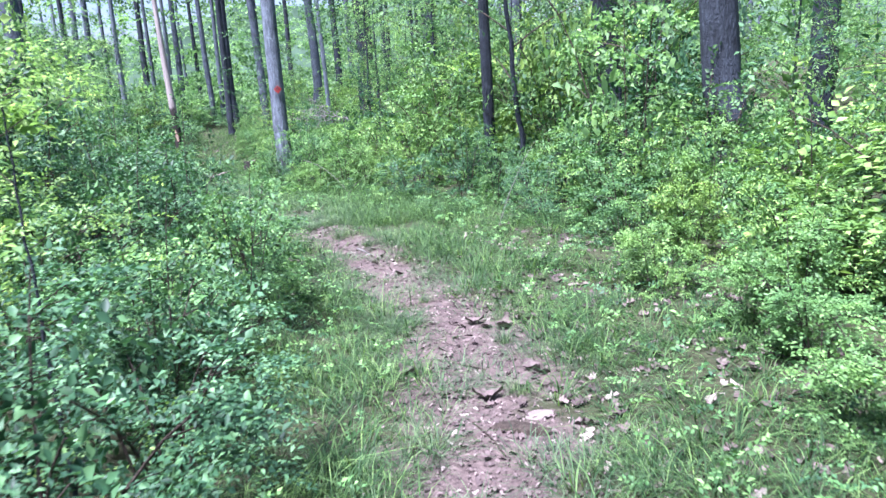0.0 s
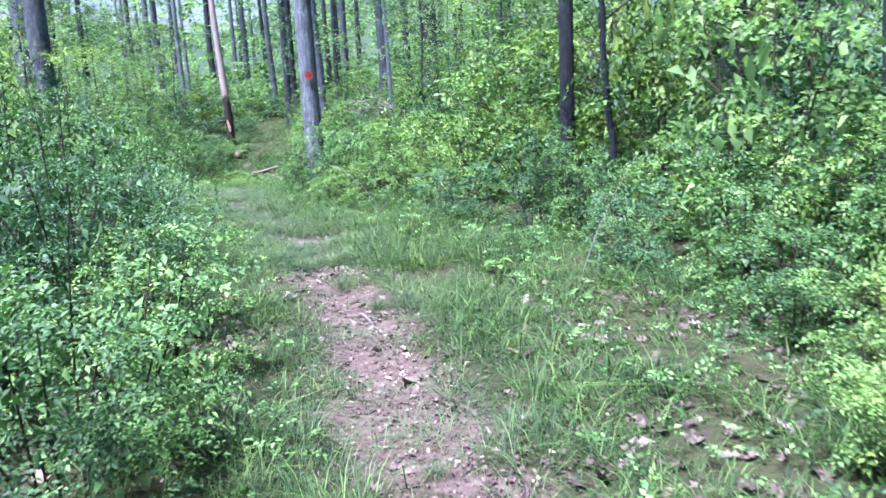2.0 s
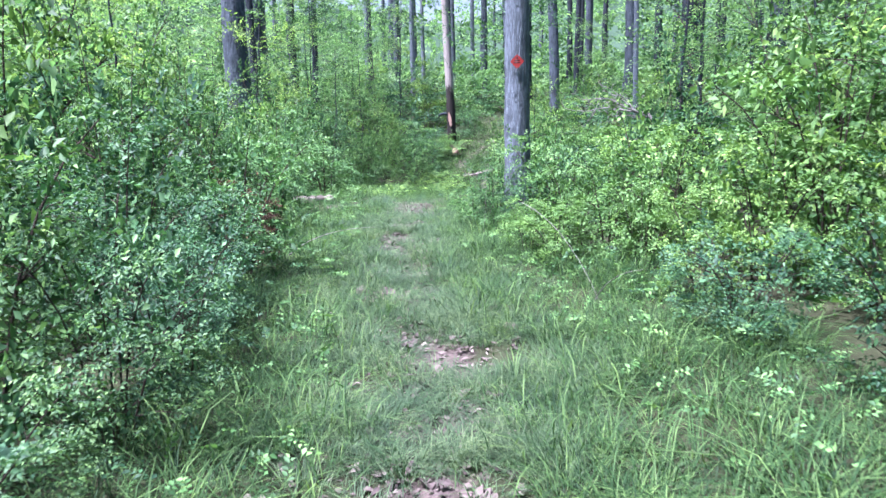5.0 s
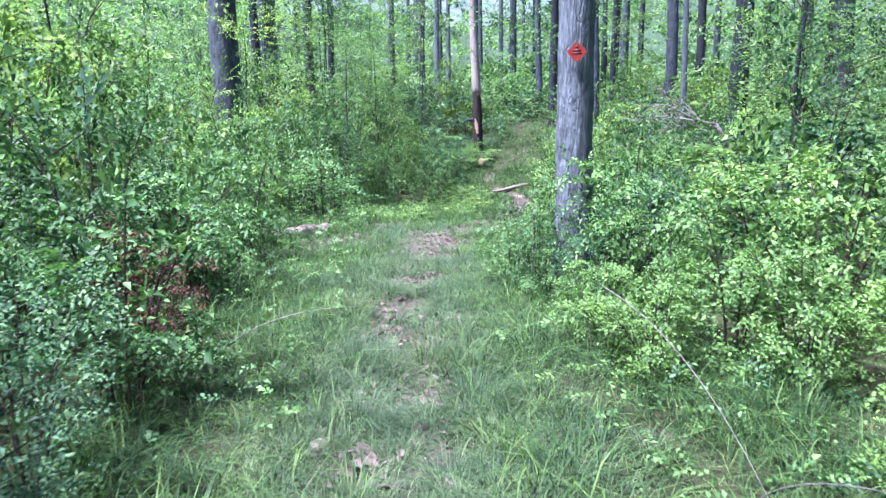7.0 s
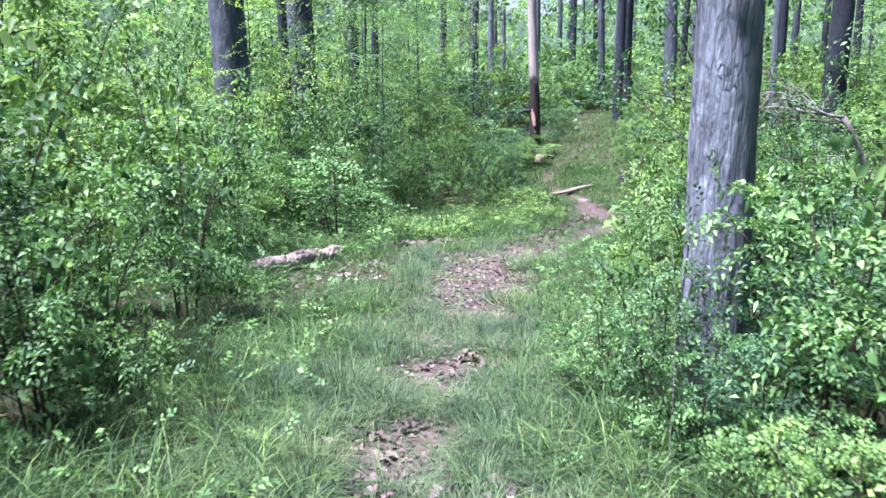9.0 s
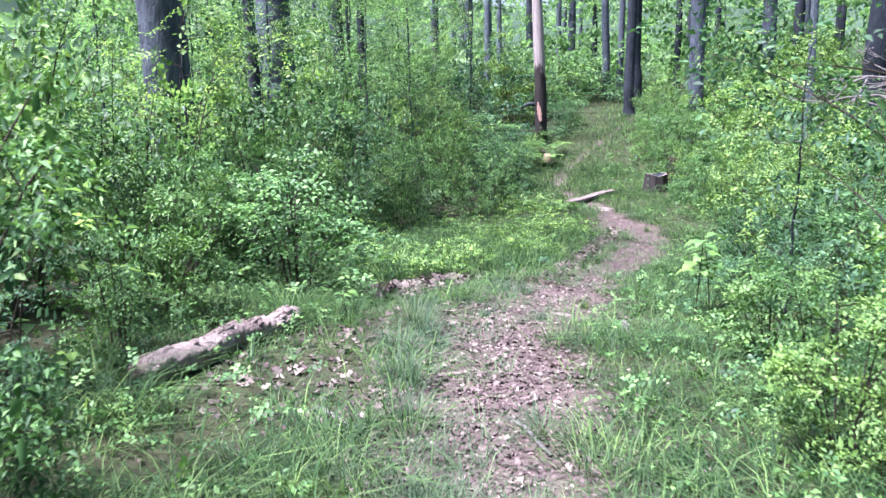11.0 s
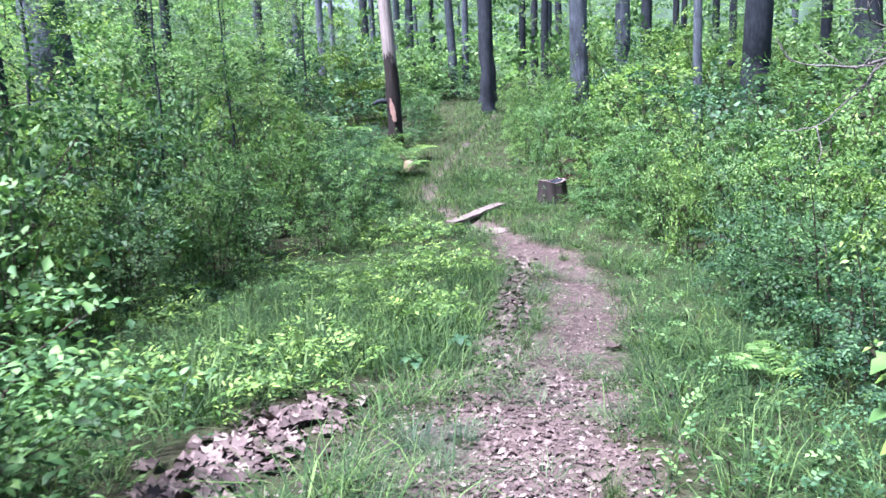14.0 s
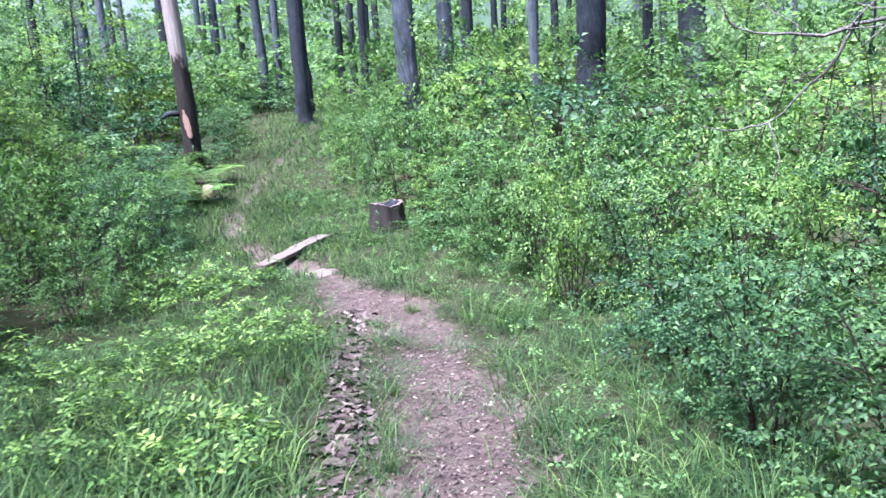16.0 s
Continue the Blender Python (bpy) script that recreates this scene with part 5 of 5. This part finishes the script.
build_seedling(-2.45, 21.15, 30, 0.66, 0.15, "lime", "oak seedling with lobed yellow-green leaves", 14)
build_seedling(-2.35, 21.45, 140, 0.6, 0.14, "lime", "oak seedling with lobed yellow-green leaves", 12)
build_seedling(0.95, 9.1, 10, 0.16, 0.10, "lime", "small broad-leaved seedling in the grass", 6)
build_seedling(-3.15, 13.1, 60, 0.2, 0.12, "fresh", "small broad-leaved seedling under the shrubs", 7)
build_seedling(-5.15, 18.0, 90, 0.2, 0.085, "lime", "broad-leaved seedling beside the fallen log", 8)
build_seedling(-4.85, 20.2, 20, 0.2, 0.10, "lime", "small light green seedling behind the log", 6)
build_seedling(-4.25, 24.0, 50, 0.1, 0.10, "blue", "low rosette of broad blue-green leaves", 8)
build_seedling(-4.4, 23.5, 150, 0.1, 0.09, "blue", "low rosette of broad blue-green leaves", 8)
build_seedling(-0.9, 4.6, 15, 0.6, 0.12, "fresh", "leafy green seedling at the shrub's edge", 10)

for x, y, s, tl in ((-3.5, 13.9, 0.75, 0.75), (-3.15, 13.5, 0.6, 0.5), (-3.25, 32.3, 0.55, 0.8)):
    rusty = make_shrub(int(x * -100), 1.2, 0.7, 6, 170, 9, 0.045, "rust", "withered rust-brown dead brush among green shrubs", 0.4, 0.2, 0.3, group="dead brush", name="dead_brush")
    rusty.matrix_basis = place(x, y, 30, s, 0.0, tl)
for k, (x, y, s) in enumerate(((-5.55, 20.9, 0.95), (-6.2, 21.6, 1.0), (-1.6, 5.2, 0.8), (-0.1, 14.5, 0.7), (-1.1, 4.7, 0.62))):
    big = make_shrub(200 + k, 1.4, 0.8, 6, 320, 8, 0.053, "lime" if k == 3 else "fresh", "open shrub with large light green leaves", 0.52, 0.36, 0.75, True, group="broad-leaved shrubs", name="broadleaf_shrub")
    big.matrix_basis = place(x, y, 50 * k, s)


# ---- single grass tufts on the footpath ----
def make_tuft(seed, blades, tall, spread, mat, label):
    r = np.random.default_rng(seed)
    g = Geo()
    a = r.uniform(0, 2 * np.pi, blades)
    rad = spread * np.sqrt(r.random(blades))
    ln, lean = tall * r.uniform(0.4, 1.1, blades), r.uniform(0.2, 1.2, blades) * (0.45 + rad / spread)
    out = np.column_stack([np.cos(a), np.sin(a), np.zeros(blades)])
    side = np.column_stack([-np.sin(a), np.cos(a), np.zeros(blades)]) * 0.0016
    base = out * rad[:, None] - [0, 0, 0.01]
    mid = base + out * (ln * lean * 0.35)[:, None] + [0, 0, 1] * (ln * 0.6)[:, None]
    tip = base + out * (ln * lean)[:, None] + [0, 0, 1] * (ln * (1 - 0.4 * np.clip(lean, 0, 1.3)))[:, None]
    i = np.arange(blades)[:, None] * 5
    g.add(np.stack([base - side, base + side, mid + side * 0.8, mid - side * 0.8, tip], 1), i + [0, 1, 2, 3], i + [3, 2, 4])
    return tagged(new("grass_tuft", g.mesh("grass_tuft", GRASS[mat])), label, "grass tuft", "grass tufts on the path")


TUFTS = [make_tuft(1, 210, 0.20, 0.09, "sedge", "wiry grey-green grass tuft on bare earth"), make_tuft(2, 260, 0.24, 0.13, "sedge", "bushy grey-green grass tuft beside bare earth"), make_tuft(3, 170, 0.36, 0.07, "bright", "tall upright bright green grass tuft")]
TUFT_SPOTS = [(-4.6, 19.9, 2, 1.1), (-4.24, 20.2, 1, 1.2), (-3.9, 19.7, 0, 1.0), (-4.05, 19.4, 1, 1.1), (-3.95, 20.85, 0, 0.7), (-4.2, 22.1, 1, 1.0), (-3.55, 21.0, 0, 0.6), (-4.0, 22.3, 0, 1.0), (-3.35, 21.7, 2, 0.6), (-4.35, 20.5, 1, 1.1), (-4.1, 20.0, 1, 1.0),
              (-2.94, 15.95, 1, 1.2), (-2.4, 16.3, 1, 0.8), (-2.6, 15.05, 1, 1.0), (-3.75, 18.8, 1, 1.2), (-2.65, 17.3, 0, 1.0), (-2.65, 15.85, 0, 0.9), (-3.2, 15.8, 1, 1.0), (-3.5, 18.3, 1, 1.0), (-2.3, 17.0, 1, 0.8),
              (-1.82, 13.2, 1, 1.1), (-1.78, 14.2, 1, 1.0), (-1.35, 13.6, 1, 1.1), (-2.0, 15.2, 1, 0.9), (-2.15, 14.1, 1, 1.0), (-1.0, 14.7, 2, 0.8), (-1.05, 13.0, 2, 0.7), (-0.6, 11.9, 2, 0.7), (-1.5, 12.4, 1, 1.0),
              (-3.8, 24.2, 2, 0.6), (-3.74, 25.3, 2, 0.6), (-3.85, 28.1, 0, 0.9), (-3.55, 28.4, 0, 0.9), (-3.4, 23.5, 0, 0.8), (-3.75, 24.8, 2, 0.55), (-3.72, 26.0, 2, 0.5), (0.1, 8.6, 0, 1.0), (0.45, 6.0, 0, 0.7), (0.85, 4.9, 0, 0.9), (0.75, 4.0, 0, 0.8), (-0.2, 9.3, 1, 0.9)]
seen = set()
for n, (x, y, k, size) in enumerate(TUFT_SPOTS):
    m = place(x, y, n * 47.0, size * 0.82)
    if k in seen:
        copy_thing(TUFTS[k], m)
    else:
        seen.add(k)
        TUFTS[k].matrix_basis = m


# ---- herbs on the open forest floor ----
def build_forest_herbs():
    r = np.random.default_rng(41)
    g = Geo()
    x, y = r.uniform(-26, 18, 9000), r.uniform(-8, 58, 9000)
    away = np.maximum(np.interp(y, LEFT_Y, LEFT_X) - x, x - np.interp(y, RIGHT_Y, RIGHT_X))
    x, y = x[away > 1.0], y[away > 1.0]
    a = r.uniform(0, 2 * np.pi, len(x))
    z = height(x, y) + r.uniform(0.03, 0.4, len(x))
    g.sprays(np.column_stack([x, y, z]), np.column_stack([np.cos(a), np.sin(a), r.normal(0.2, 0.2, len(x))]), 7, 0.42, 0.15, 0.55, r, 0.75)
    tagged(new("forest_herbs", g.mesh("forest_herbs", LEAF["deep"])), "low dark green herbs on the forest floor", "herbs", "", "stuff")


build_forest_herbs()
